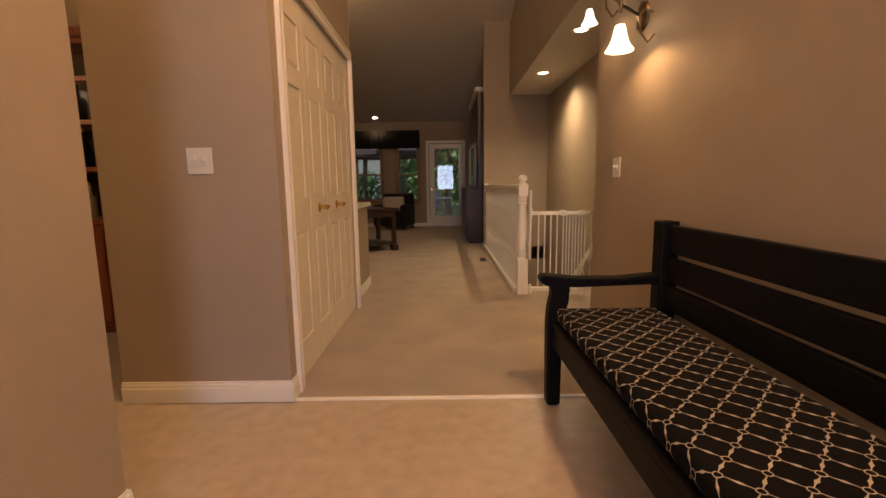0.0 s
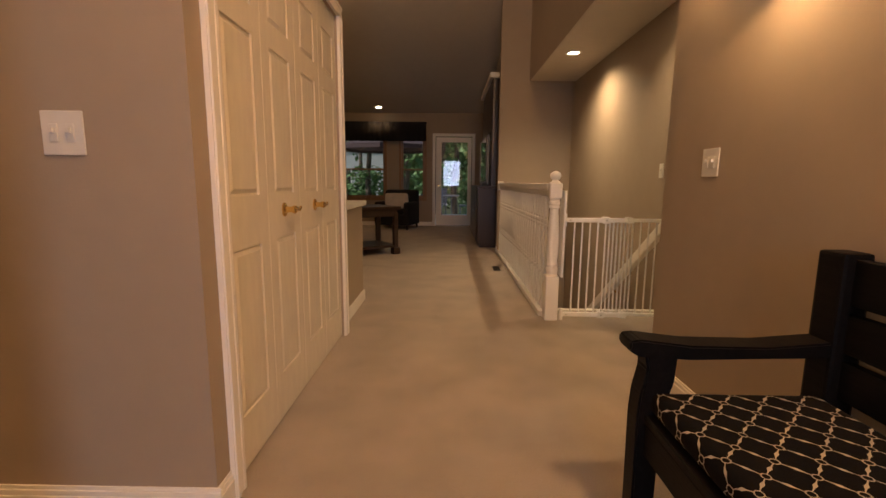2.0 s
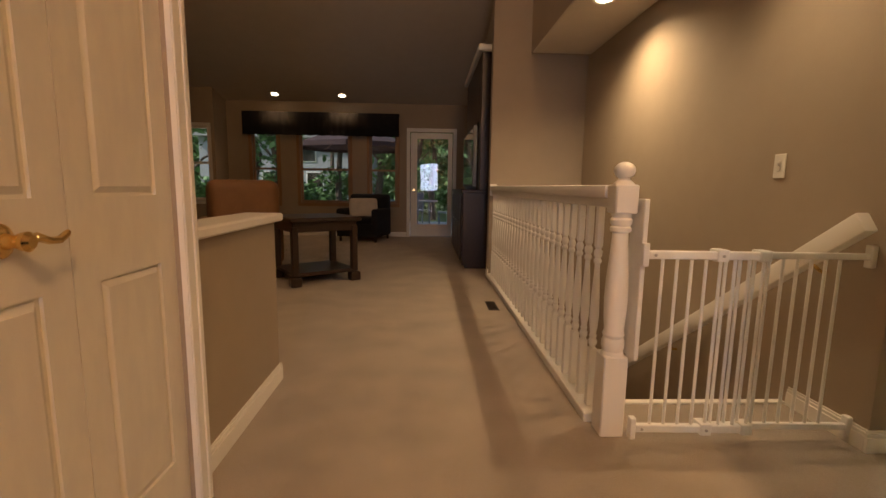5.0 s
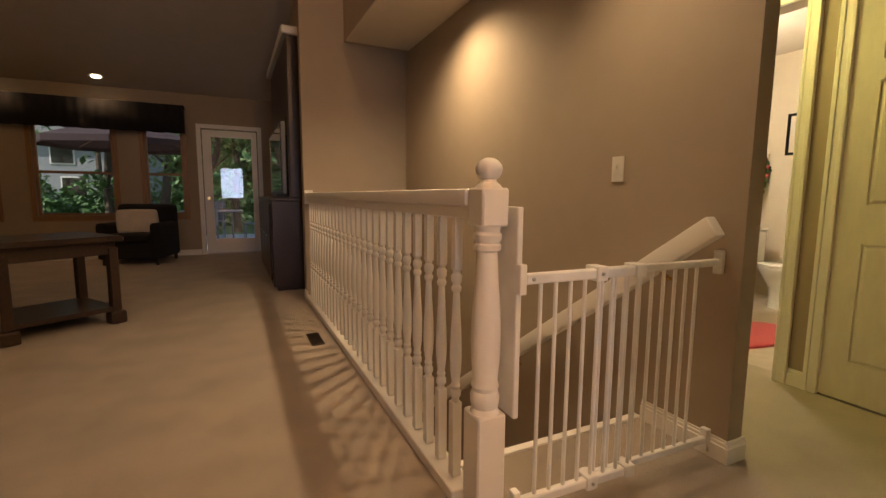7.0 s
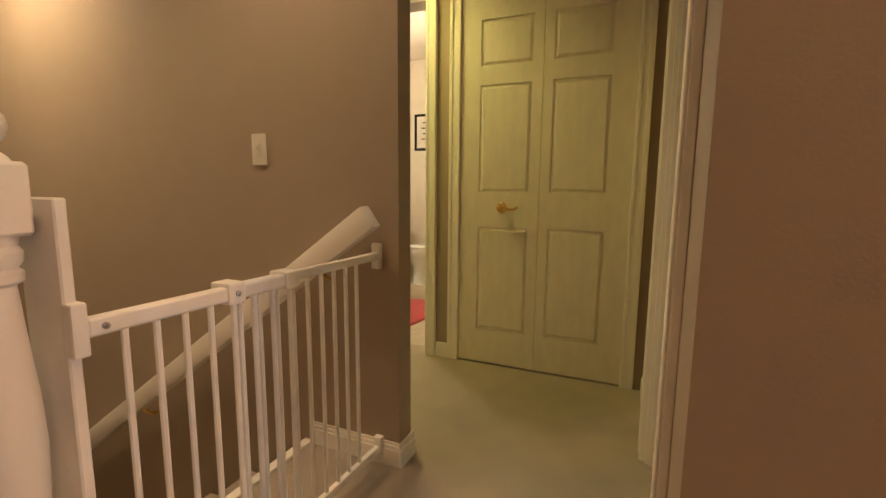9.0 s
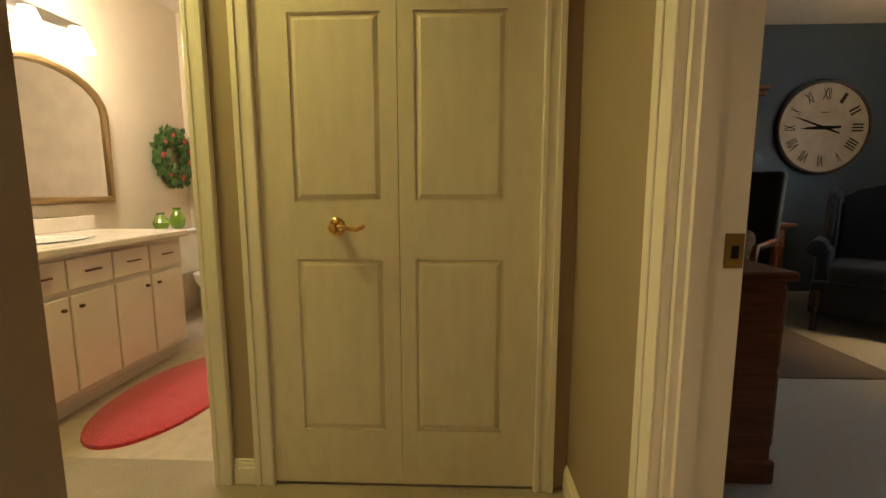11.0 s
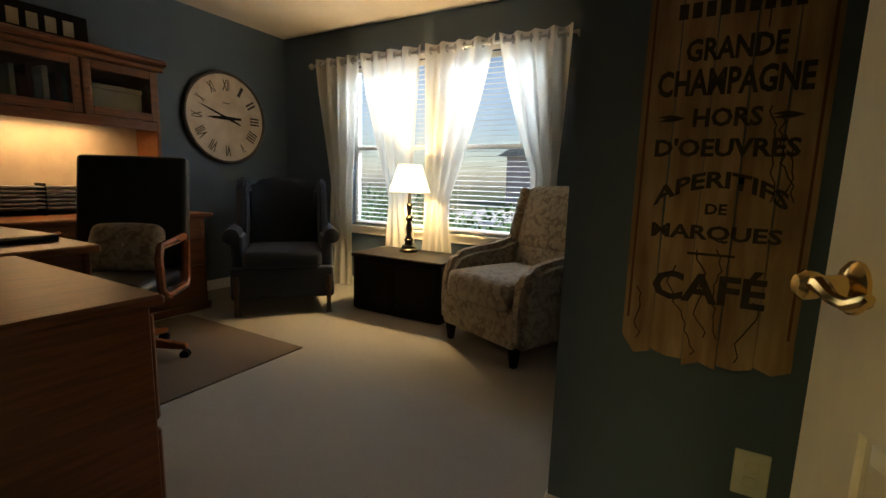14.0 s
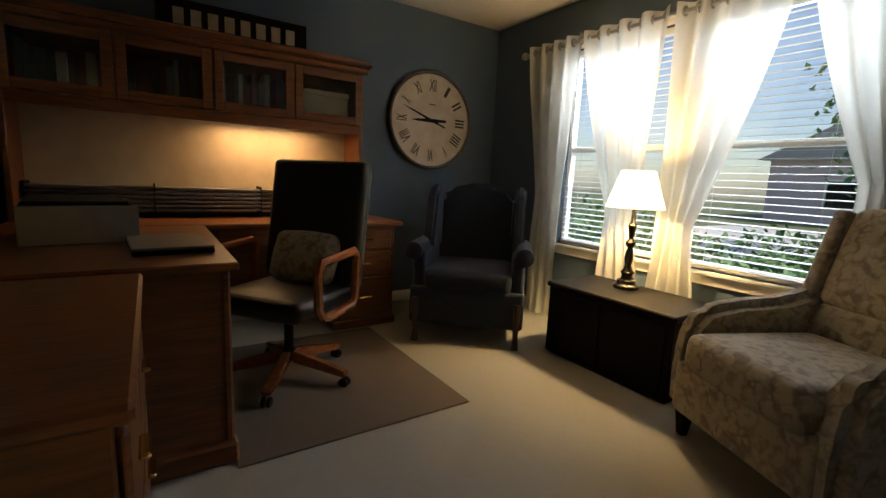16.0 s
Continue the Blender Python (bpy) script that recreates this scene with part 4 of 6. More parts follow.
soft("backrest", LEATHER, sofa, -0.98, 0.98, 0.24, 0.44, 0.10, 0.94, r=0.09)
for x in (-0.9, 0.86):
    for y in (-0.36, 0.3):
        boxes("foot", DARKW, (x, x + 0.05, y, y + 0.05, 0, 0.081), parent=sofa)

tm = Matrix.Translation((-0.29, 8.36, 0.004)) @ Matrix.Rotation(radians(35), 4, "Z")
tbl = thing("library_table", "dark brown wooden table with a lower shelf and heavy feet", "table", tm)
boxes("tabletop", DARKW, (-0.38, 0.38, -0.36, 0.36, 0.645, 0.69), parent=tbl, bevel=0.010)
boxes("apron", DARKW, (-0.34, 0.34, -0.30, 0.30, 0.545, 0.644), parent=tbl, bevel=0.004)
for x in (-0.32, 0.32):
    for y in (-0.28, 0.28):
        bm = bmesh.new()
        box(bm, x - 0.032, x + 0.032, y - 0.032, y + 0.032, 0.10, 0.60, 0.005)
        box(bm, x - 0.055, x + 0.055, y - 0.055, y + 0.055, 0.0, 0.10, 0.018, seg=2)
        part("leg", bm, DARKW, tbl)
boxes("shelf", DARKW, (-0.34, 0.34, -0.30, 0.30, 0.10, 0.135), parent=tbl, bevel=0.004)

unit = thing("entertainment_unit", "tall dark brown entertainment unit against the wall", "cabinet")
boxes("base", DARKW, (1.36, 1.735, 9.02, 11.0, 0.05, 0.95), (1.40, 1.735, 9.05, 10.97, 0.0, 0.05), parent=unit, bevel=0.004)
boxes("top", DARKW, (1.335, 1.735, 9.0, 11.02, 0.951, 0.99), parent=unit, bevel=0.006)
for i in range(4):
    y = 9.15 + i * 0.46
    boxes("door", DARKW, (1.342, 1.359, y, y + 0.44, 0.10, 0.92), parent=unit, bevel=0.005)
    boxes("knob", STEEL, (1.322, 1.342, y + 0.38, y + 0.40, 0.55, 0.57), parent=unit, bevel=0.006)
boxes("hutch", DARKW, (1.56, 1.735, 9.06, 9.26, 0.991, 2.62), (1.56, 1.735, 10.86, 10.98, 0.991, 2.62), (1.56, 1.735, 9.26, 10.86, 1.85, 2.62), parent=unit, bevel=0.004)
boxes("cornice", TRIM, (1.51, 1.735, 9.02, 11.02, 2.621, 2.70), parent=unit, bevel=0.01, label="pale cornice")
tv = thing("television", "black flat television with a glossy screen in the dark unit", "television")
boxes("housing", GREY, (1.50, 1.55, 9.30, 10.82, 1.03, 1.80), parent=tv, bevel=0.006)
boxes("screen", mat("black_glossy_screen", (0.006, 0.006, 0.007), 0.05, coat=0.5, stain=0), (1.496, 1.4995, 9.33, 10.79, 1.06, 1.77), parent=tv)
boxes("stand", GREY, (1.48, 1.62, 9.9, 10.2, 0.991, 1.03), parent=tv, bevel=0.004)


# ---- office ----
def lettering(name, text, m, width, height, material, parent, depth=0.0015, arc=0.0, weight=0.018):
    cu = bpy.data.curves.new(name, "FONT")
    cu.body, cu.size, cu.extrude, cu.resolution_u, cu.offset = text, 1.0, 0.0, 2, weight
    tmp = bpy.data.objects.new(name, cu)
    me = bpy.data.meshes.new_from_object(tmp)
    bpy.data.objects.remove(tmp)
    bpy.data.curves.remove(cu)
    xs, ys = [v.co.x for v in me.vertices], [v.co.y for v in me.vertices]
    x0, x1, y0, y1 = min(xs), max(xs), min(ys), max(ys)
    for v in me.vertices:
        x, y = (v.co.x - (x0 + x1) / 2) / (x1 - x0) * width, (v.co.y - (y0 + y1) / 2) / (y1 - y0) * height
        if arc:
            y -= arc * (2 * x / width) ** 2
        v.co = (x, y, depth)
    me.materials.append(material)
    ob = new(name, me)
    ob.parent = parent
    ob.matrix_basis = m
    return ob


EAST = Matrix(((0, 0, -1, 0), (-1, 0, 0, 0), (0, 1, 0, 0), (0, 0, 0, 1)))
NORTHFACE = Matrix(((-1, 0, 0, 0), (0, 0, 1, 0), (0, 1, 0, 0), (0, 0, 0, 1)))
INK = mat("faded_black_ink", (0.018, 0.014, 0.012), 0.8, colour2=(0.045, 0.032, 0.022), scale=30, stain=0.3)

clock = thing("wall_clock", "large round clock, cream face, roman numerals and dark rim", "clock", Matrix.Translation((6.409, 1.505, 1.548)) @ EAST)
FACE = mat("aged_cream_clock_face", (0.60, 0.49, 0.36), 0.6, colour2=(0.47, 0.36, 0.25), scale=7, stain=0.15, stain_scale=4)
bm = bmesh.new()
lathe(bm, [(0.0, 0.40), (0.035, 0.405), (0.045, 0.395), (0.040, 0.378), (0.028, 0.375)], 48, cap=False)
part("rim", bm, DARKW, clock, "", True)
bm = bmesh.new()
lathe(bm, [(0.020, 0.380), (0.030, 0.378)], 48)
part("face", bm, FACE, clock)
for i, numeral in enumerate(("XII", "I", "II", "III", "IIII", "V", "VI", "VII", "VIII", "IX", "X", "XI")):
    a = -i * math.pi / 6
    m = Matrix.Rotation(a, 4, "Z") @ Matrix.Translation((0, 0.285, 0.031))
    lettering("numeral", numeral, m, 0.030 + 0.019 * (len(numeral) - 1), 0.095, INK, clock)
for a, ln, w in ((radians(92), 0.20, 0.010), (radians(70), 0.29, 0.006)):
    bm = bmesh.new()
    prism(bm, [(-w, -0.14), (w, -0.14), (w * 1.6, 0.0), (w, ln * 0.7), (0.0, ln), (-w, ln * 0.7), (-w * 1.6, 0.0)], 0.003, Matrix.Rotation(radians(-90), 4, "X") @ Matrix.Diagonal((1, 1, 1, 1)))
    bmesh.ops.transform(bm, matrix=Matrix.Rotation(a, 4, "Z") @ Matrix.Translation((0, 0, 0.040)), verts=bm.verts)
    part("hand", bm, BLACK, clock)
bm = bmesh.new()
lathe(bm, [(0.033, 0.016), (0.046, 0.014)], 12)
part("hub", bm, BLACK, clock)
lettering("small_writing", "-----", Matrix.Translation((0, 0.13, 0.031)), 0.07, 0.008, INK, clock)

# cafe sign of planks
cafe = thing("cafe_sign", "tall weathered plank sign with stencilled lettering on the blue wall", "wall sign")
PLANK = mat("weathered_pale_plank", (0.40, 0.27, 0.16), 0.85, colour2=(0.25, 0.145, 0.075), scale=3, stretch=(10, 10, 1.2), bump=0.3, bump_scale=12, stain=0.45, stain_scale=6, random_tone=0.12)
SX0, SX1, SZ0, SZ1 = 2.412, 2.787, 0.605, 1.96
rng = random.Random(5)
for i in range(5):
    a, b = SX0 + (SX1 - SX0) * i / 5, SX0 + (SX1 - SX0) * (i + 1) / 5 - 0.0015
    bm = bmesh.new()
    lo = [(b, SZ0 + 0.03 * abs(i - 2) ** 0.5 * 0.4 + rng.uniform(-0.008, 0.012)), ((a + b) / 2, SZ0 + rng.uniform(-0.006, 0.012)), (a, SZ0 + 0.012 * abs(i - 2) ** 0.5 + rng.uniform(-0.008, 0.012))]
    if i == 4:
        lo[0] = (b - 0.004, SZ0 + 0.05)
    hi = [(a, SZ1 + rng.uniform(-0.01, 0.01)), (b, SZ1 + rng.uniform(-0.01, 0.01))]
    side1 = [(a + rng.uniform(-0.001, 0.002), SZ0 + 0.1 + k * 0.28) for k in range(4)]
    side2 = [(b + rng.uniform(-0.003, 0.0), SZ1 - 0.1 - k * 0.28) for k in range(4)]
    prism(bm, lo + side1 + hi + side2, 0.016 + 0.0015 * (i % 2), Matrix.Translation((0, 2.8765, 0)))
    part("plank", bm, PLANK, cafe)
bm = bmesh.new()
for x0, x1 in ((SX0 + 0.012, SX0 + 0.018), (SX1 - 0.02, SX1 - 0.014)):
    box(bm, x0, x1, 2.8945, 2.8955, SZ0 + 0.10, SZ1 - 0.03)
part("border_line", bm, mat("rust_brown_stain", (0.14, 0.05, 0.025), 0.8), cafe)
cx = (SX0 + SX1) / 2
STAIN = mat("dark_board_crack", (0.05, 0.028, 0.016), 0.9)
for k in range(9):
    x, z = rng.uniform(SX0 + 0.03, SX1 - 0.04), rng.choice((0.63, 0.65, 0.68, 1.02, 1.4))
    pts = [(x, 2.8948, z)]
    for _ in range(rng.randint(8, 15)):
        x = min(max(x + rng.uniform(-0.010, 0.012), SX0 + 0.01), SX1 - 0.012)
        z += rng.uniform(0.008, 0.026)
        pts.append((x, 2.8948, z))
    bm = bmesh.new()
    tube(bm, pts, 0.0019, 4)
    part("crack", bm, STAIN, cafe, "thin dark crack")
for text, z, w, h, arc in (("GRANDE", 1.366, 0.195, 0.052, 0), ("CHAMPAGNE", 1.293, 0.305, 0.062, 0), ("HORS", 1.212, 0.138, 0.044, 0), ("D'OEUVRES", 1.143, 0.290, 0.044, 0),
                           ("APERITIFS", 1.068, 0.275, 0.040, 0.050), ("DE", 0.998, 0.045, 0.026, 0), ("MARQUES", 0.938, 0.270, 0.042, 0), ("CAF\u00c9", 0.812, 0.240, 0.092, 0)):
    lettering("lettering", text, Matrix.Translation((cx, 2.8945, z)) @ NORTHFACE, w, h, INK, cafe, arc=arc, weight=0.032)
for dx in (-0.115, 0.115):
    bm = bmesh.new()
    prism(bm, [(-0.030, 0.0), (-0.012, 0.006), (0.004, 0.009), (0.030, 0.004), (0.012, 0.0), (0.030, -0.006), (0.002, -0.008), (-0.014, -0.005)], 0.0008, Matrix.Translation((cx + dx, 2.8945, 1.212)))
    part("flourish", bm, INK, cafe)
for z, w, h in ((1.455, 0.25, 0.034), (1.52, 0.20, 0.030), (1.60, 0.13, 0.008), (0.888, 0.10, 0.006)):
    if h > 0.02:
        for k in range(9):
            x = cx - w / 2 + w * (k + 0.5) / 9
            boxes("bar", INK, (x - w / 26, x + w / 26, 2.8945, 2.8953, z - h / 2, z + h / 2), parent=cafe)
    else:
        boxes("bar", INK, (cx - w / 2, cx + w / 2, 2.8945, 2.8953, z - h / 2, z + h / 2), parent=cafe)

team = thing("dark_wall_sign", "small dark red and black wall sign with pale worn lettering", "wall sign")
boxes("board", mat("dark_maroon_board", (0.035, 0.012, 0.012), 0.7, colour2=(0.015, 0.010, 0.012), scale=6, stain=0.3), (3.13, 3.42, 0.8115, 0.832, 1.235, 1.86), parent=team, bevel=0.004)
PALE = mat("worn_pale_letters", (0.38, 0.30, 0.20), 0.8, stain=0.3, stain_scale=20)
for z, w, h, n in ((1.775, 0.16, 0.028, 7), (1.71, 0.22, 0.065, 6), (1.615, 0.06, 0.016, 3), (1.50, 0.22, 0.070, 4), (1.365, 0.22, 0.050, 5)):
    for i in range(n):
        x = 3.275 - w / 2 + w * (i + 0.15) / n
        boxes("bar", PALE, (x, x + w / n * 0.6, 0.8322, 0.834, z - h / 2, z + h / 2), parent=team)

for i, (a, b) in enumerate(((3.72, 4.54), (4.70, 5.52))):
    sash_window("window_%d" % (5 + i), a, b, 0.81, 0.61, 2.06, 1.335, 1, label="white sash window with blinds in the blue wall", case=0.05)
    blind = thing("window_blind", "white horizontal slat blind, open, in the office window", "blind")
    boxes("headrail", PLASTIC, (a + 0.02, b - 0.02, 0.775, 0.805, 2.01, 2.05), parent=blind, bevel=0.003)
    bm = bmesh.new()
    box(bm, a + 0.02, b - 0.02, -0.017, 0.017, -0.0012, 0.0012)
    slat = mesh_of("slat", bm, PLASTIC)
    for k in range(34):
        part("slat", slat, PLASTIC, blind, at=Matrix.Translation((0, 0.787, 0.655 + k * 0.040)) @ Matrix.Rotation(radians(-6), 4, "X"))
    boxes("bottom_rail", PLASTIC, (a + 0.02, b - 0.02, 0.772, 0.803, 0.622, 0.640), parent=blind, bevel=0.003)
    for x in (a + 0.15, b - 0.15):
        boxes("cord", PLASTIC, (x - 0.001, x + 0.001, 0.786, 0.788, 0.64, 2.01), parent=blind)


def sheer():
    m = bpy.data.materials.new("white_sheer_fabric")
    m.use_nodes = True
    t, n = m.node_tree, m.node_tree.nodes
    n.remove(n["Principled BSDF"])
    d, tr, tp = n.new("ShaderNodeBsdfDiffuse"), n.new("ShaderNodeBsdfTranslucent"), n.new("ShaderNodeBsdfTransparent")
    w = n.new("ShaderNodeTexWave")
    w.inputs["Scale"].default_value, w.inputs["Distortion"].default_value = 160, 2
    co = n.new("ShaderNodeTexCoord")
    t.links.new(co.outputs["Object"], w.inputs["Vector"])
    r = n.new("ShaderNodeMapRange")
    r.inputs["To Min"].default_value, r.inputs["To Max"].default_value = 0.86, 0.93
    t.links.new(w.outputs["Fac"], r.inputs[0])
    d.inputs["Color"].default_value = tr.inputs["Color"].default_value = (0.82, 0.80, 0.74, 1)
    a, b = n.new("ShaderNodeMixShader"), n.new("ShaderNodeMixShader")
    a.inputs[0].default_value = 0.55
    t.links.new(d.outputs[0], a.inputs[1])
    t.links.new(tr.outputs[0], a.inputs[2])
    t.links.new(r.outputs[0], b.inputs[0])
    t.links.new(tp.outputs[0], b.inputs[1])
    t.links.new(a.outputs[0], b.inputs[2])
    t.links.new(b.outputs[0], n["Material Output"].inputs[0])
    return m


SHEER = sheer()
rod = thing("curtain_rod", "brushed metal curtain rod with round ends above the windows", "curtain rod")
bm = bmesh.new()
tube(bm, [(3.40, 0.90, 2.085), (5.92, 0.90, 2.085)], 0.011, 12)
part("pole", bm, STEEL, rod, "", True)
for x in (3.38, 5.94):
    bm = bmesh.new()
    lathe(bm, [(-0.03, 0.008), (-0.02, 0.024), (0, 0.03), (0.02, 0.024), (0.03, 0.008)], 14, Matrix.Translation((x, 0.90, 2.085)) @ Matrix.Rotation(radians(90), 4, "Y"))
    part("finial", bm, STEEL, rod, "", True)
for x in (3.45, 4.64, 5.87):
    boxes("bracket", STEEL, (x - 0.008, x + 0.008, 0.811, 0.91, 2.066, 2.072), parent=rod, bevel=0.002)


def curtain(seed, top, tie, bottom, tz, folds, label):
    """One sheer panel: x ranges at the top, at the tie height tz and at the floor."""
    t = thing("curtain", label, "curtain", group="curtains at the office windows")
    rng = random.Random(seed)
    ph = [rng.uniform(0, 6.28) for _ in range(4)]
    nu, nv, zt, zb = folds * 12, 44, 2.135, 0.02
    bm = bmesh.new()
    rows = []
    for j in range(nv + 1):
        z = zt + (zb - zt) * j / nv
        if z > tz:
            f = (zt - z) / (zt - tz)
            f = f ** 1.25
            a, b = (top[k] + (tie[k] - top[k]) * f for k in (0, 1))
        else:
            f = min(1.0, (tz - z) / 0.5)
            f = f * f * (3 - 2 * f)
            a, b = (tie[k] + (bottom[k] - tie[k]) * f for k in (0, 1))
        width = abs(b - a)
        row = []
        for i in range(nu + 1):
            u = i / nu
            wave = math.cos(2 * math.pi * folds * u)
            amp = 0.034 * (1 - 0.35 * (j / nv)) * min(1.0, 0.45 + width * 0.9)
            y = 0.90 + amp * wave + 0.006 * math.sin(u * 19 + ph[0] + j * 0.22) + 0.012 * (j / nv) * math.sin(u * 7 + ph[1])
            x = a + (b - a) * (u + 0.012 * math.sin(u * 25 + ph[2] + j * 0.1))
            row.append(bm.verts.new((x, y, z)))
        rows.append(row)
    for p, q in zip(rows, rows[1:]):
        for i in range(nu):
            bm.faces.new((p[i], p[i + 1], q[i + 1], q[i]))
    part("cloth", bm, SHEER, t, "", True)
    for i in range(folds * 2):
        u = (i + 0.5) / (folds * 2)
        x = top[0] + (top[1] - top[0]) * u
        bm = bmesh.new()
        lathe(bm, [(-0.004, 0.019), (-0.004, 0.029), (0.004, 0.029), (0.004, 0.019), (-0.004, 0.019)], 14, Matrix.Translation((x, 0.90, 2.085)) @ Matrix.Rotation(radians(90), 4, "Y"), cap=False)
        part("grommet", bm, STEEL, t, "", True)


curtain(1, (5.85, 5.34), (5.70, 5.43), (5.72, 5.44), 1.00, 4, "white sheer grommet curtain drawn aside at the window corner")
curtain(2, (5.33, 4.70), (5.02, 4.80), (5.04, 4.72), 0.90, 4, "white sheer grommet curtain gathered behind the lamp")
curtain(3, (4.66, 4.05), (4.62, 4.41), (4.66, 4.36), 0.86, 4, "white sheer grommet curtain swept toward the lamp")
curtain(4, (4.02, 3.48), (3.72, 3.52), (3.74, 3.50), 1.12, 4, "white sheer grommet curtain behind the patterned armchair")

chest = thing("black_chest", "low black wooden chest under the window with a lamp on it", "chest")
boxes("body", BLACK, (4.165, 4.975, 0.99, 1.435, 0.02, 0.435), parent=chest, bevel=0.006)
boxes("lid", BLACK, (4.15, 4.99, 0.978, 1.45, 0.437, 0.468), parent=chest, bevel=0.008)
for i in range(2):
    boxes("front_panel", BLACK, (4.20 + i * 0.385, 4.555 + i * 0.385, 1.4355, 1.442, 0.06, 0.41), parent=chest, bevel=0.005)
boxes("plinth", BLACK, (4.18, 4.96, 1.0, 1.41, 0.004, 0.019), parent=chest)

tl = thing("table_lamp", "table lamp, turned dark base and glowing cream shade, on chest", "table lamp", Matrix.Translation((4.65, 1.13, 0.4685)))
bm = bmesh.new()
lathe(bm, [(0, 0.075), (0.02, 0.075), (0.03, 0.06), (0.05, 0.055), (0.06, 0.035), (0.08, 0.03), (0.10, 0.04), (0.115, 0.026), (0.14, 0.018), (0.18, 0.026), (0.22, 0.022), (0.245, 0.015), (0.26, 0.028),
           (0.28, 0.030), (0.30, 0.014), (0.34, 0.018), (0.38, 0.026), (0.40, 0.014), (0.44, 0.012), (0.48, 0.012)], 20)
part("base", bm, mat("pewter_lamp_base", (0.05, 0.043, 0.035), 0.25, 0.6, stain=0.2), tl, "", True)
bm = bmesh.new()
lathe(bm, [(0.485, 0.165), (0.70, 0.095), (0.698, 0.092), (0.486, 0.161)], 32, cap=False)
sh = part("shade", bm, LAMPSHADE, tl, "glowing cream fabric shade", True)
bm = bmesh.new()
lathe(bm, [(0.52, 0.012), (0.55, 0.03), (0.59, 0.03), (0.61, 0.012)], 12)
bulb = part("bulb", bm, GLOW, tl, "", True)
bulb.visible_shadow = False

wing = thing("wing_chair", "navy blue wing chair with rolled arms in the corner", "armchair", facing(5.55, 1.62, -0.74, 0.67))
W, D = 0.76, 0.74
for x in (-W / 2 + 0.03, W / 2 - 0.07):
    bm = bmesh.new()
    tube(bm, [(x + 0.02, -D / 2 + 0.03, 0.30), (x + 0.02, -D / 2 + 0.02, 0.2), (x + 0.02, -D / 2 + 0.035, 0.08), (x + 0.02, -D / 2 + 0.02, 0.0)], 0.02, 8, [0.03, 0.026, 0.016, 0.024])
    part("leg", bm, DARKW, wing, "", True)
    boxes("leg", DARKW, (x, x + 0.035, D / 2 - 0.10, D / 2 - 0.065, 0, 0.26), parent=wing, bevel=0.003)
    boxes("stretcher", DARKW, (x + 0.01, x + 0.028, -D / 2 + 0.05, D / 2 - 0.1, 0.11, 0.135), parent=wing, bevel=0.003)
boxes("stretcher", DARKW, (-W / 2 + 0.06, W / 2 - 0.06, -0.02, 0.005, 0.112, 0.133), parent=wing, bevel=0.003)
soft("seat_frame", NAVY, wing, -W / 2 + 0.01, W / 2 - 0.01, -D / 2 + 0.01, D / 2 - 0.06, 0.13, 0.37, r=0.025)
soft("seat_cushion", NAVY, wing, -W / 2 + 0.10, W / 2 - 0.10, -D / 2 - 0.01, D / 2 - 0.16, 0.36, 0.49, r=0.05, puff=0.012)
for sx in (-1, 1):
    a, b = sorted((sx * (W / 2 - 0.10), sx * (W / 2 - 0.015)))
    soft("arm", NAVY, wing, a, b, -D / 2 + 0.05, D / 2 - 0.1, 0.30, 0.60, r=0.03)
    bm = bmesh.new()
    lathe(bm, [(0, 0.045), (0.008, 0.058), (0.5, 0.055), (0.51, 0.04)], 16, Matrix.Translation((sx * (W / 2 - 0.025), -D / 2 + 0.015, 0.60)) @ Matrix.Rotation(radians(-90), 4, "X"))
    part("arm_roll", bm, NAVY, wing, "", True)
    bm = bmesh.new()
    x = sx * (W / 2 - 0.065)
    prism(bm, [(D / 2 - 0.42, 0.62), (D / 2 - 0.36, 0.78), (D / 2 - 0.30, 0.95), (D / 2 - 0.18, 1.03), (D / 2 - 0.02, 1.02), (D / 2 - 0.02, 0.55), (D / 2 - 0.40, 0.55)], 0.075,
          Matrix.Translation((x + 0.037, 0, 0)) @ Matrix.Rotation(radians(90), 4, "Z"))
    bmesh.ops.bevel(bm, geom=list(bm.edges), offset=0.022, segments=3, affect="EDGES")
    part("wing", bm, NAVY, wing, "", True)
bm = bmesh.new()
prism(bm, [(-0.30, 0.40), (0.30, 0.40), (0.30, 0.96), (0.24, 1.02), (0.12, 1.065), (0, 1.08), (-0.12, 1.065), (-0.24, 1.02), (-0.30, 0.96)], 0.15, Matrix.Translation((0, D / 2 - 0.17, 0)))
bmesh.ops.bevel(bm, geom=list(bm.edges), offset=0.045, segments=4, affect="EDGES")
bmesh.ops.transform(bm, matrix=Matrix.Translation((0, 0.03, 0)) @ Matrix.Rotation(radians(-5), 4, "X") @ Matrix.Translation((0, 0.03, 0)), verts=bm.verts)
part("backrest", bm, NAVY, wing, "", True)

bc = thing("patterned_armchair", "beige brocade armchair with a tufted high back and dark feet", "armchair", facing(3.585, 1.40, 0.40, 0.915))
W, D = 0.74, 0.80
for x in (-W / 2 + 0.05, W / 2 - 0.11):
    for y in (-D / 2 + 0.03, D / 2 - 0.10):
        bm = bmesh.new()
        lathe(bm, [(0, 0.022), (0.10, 0.036), (0.125, 0.038)], 4, Matrix.Translation((x + 0.03, y + 0.03, 0)) @ Matrix.Rotation(radians(45), 4, "Z"))
        part("leg", bm, BLACK, bc)
soft("base", BROCADE, bc, -W / 2 + 0.05, W / 2 - 0.05, -D / 2 + 0.005, D / 2 - 0.04, 0.115, 0.34, r=0.03)
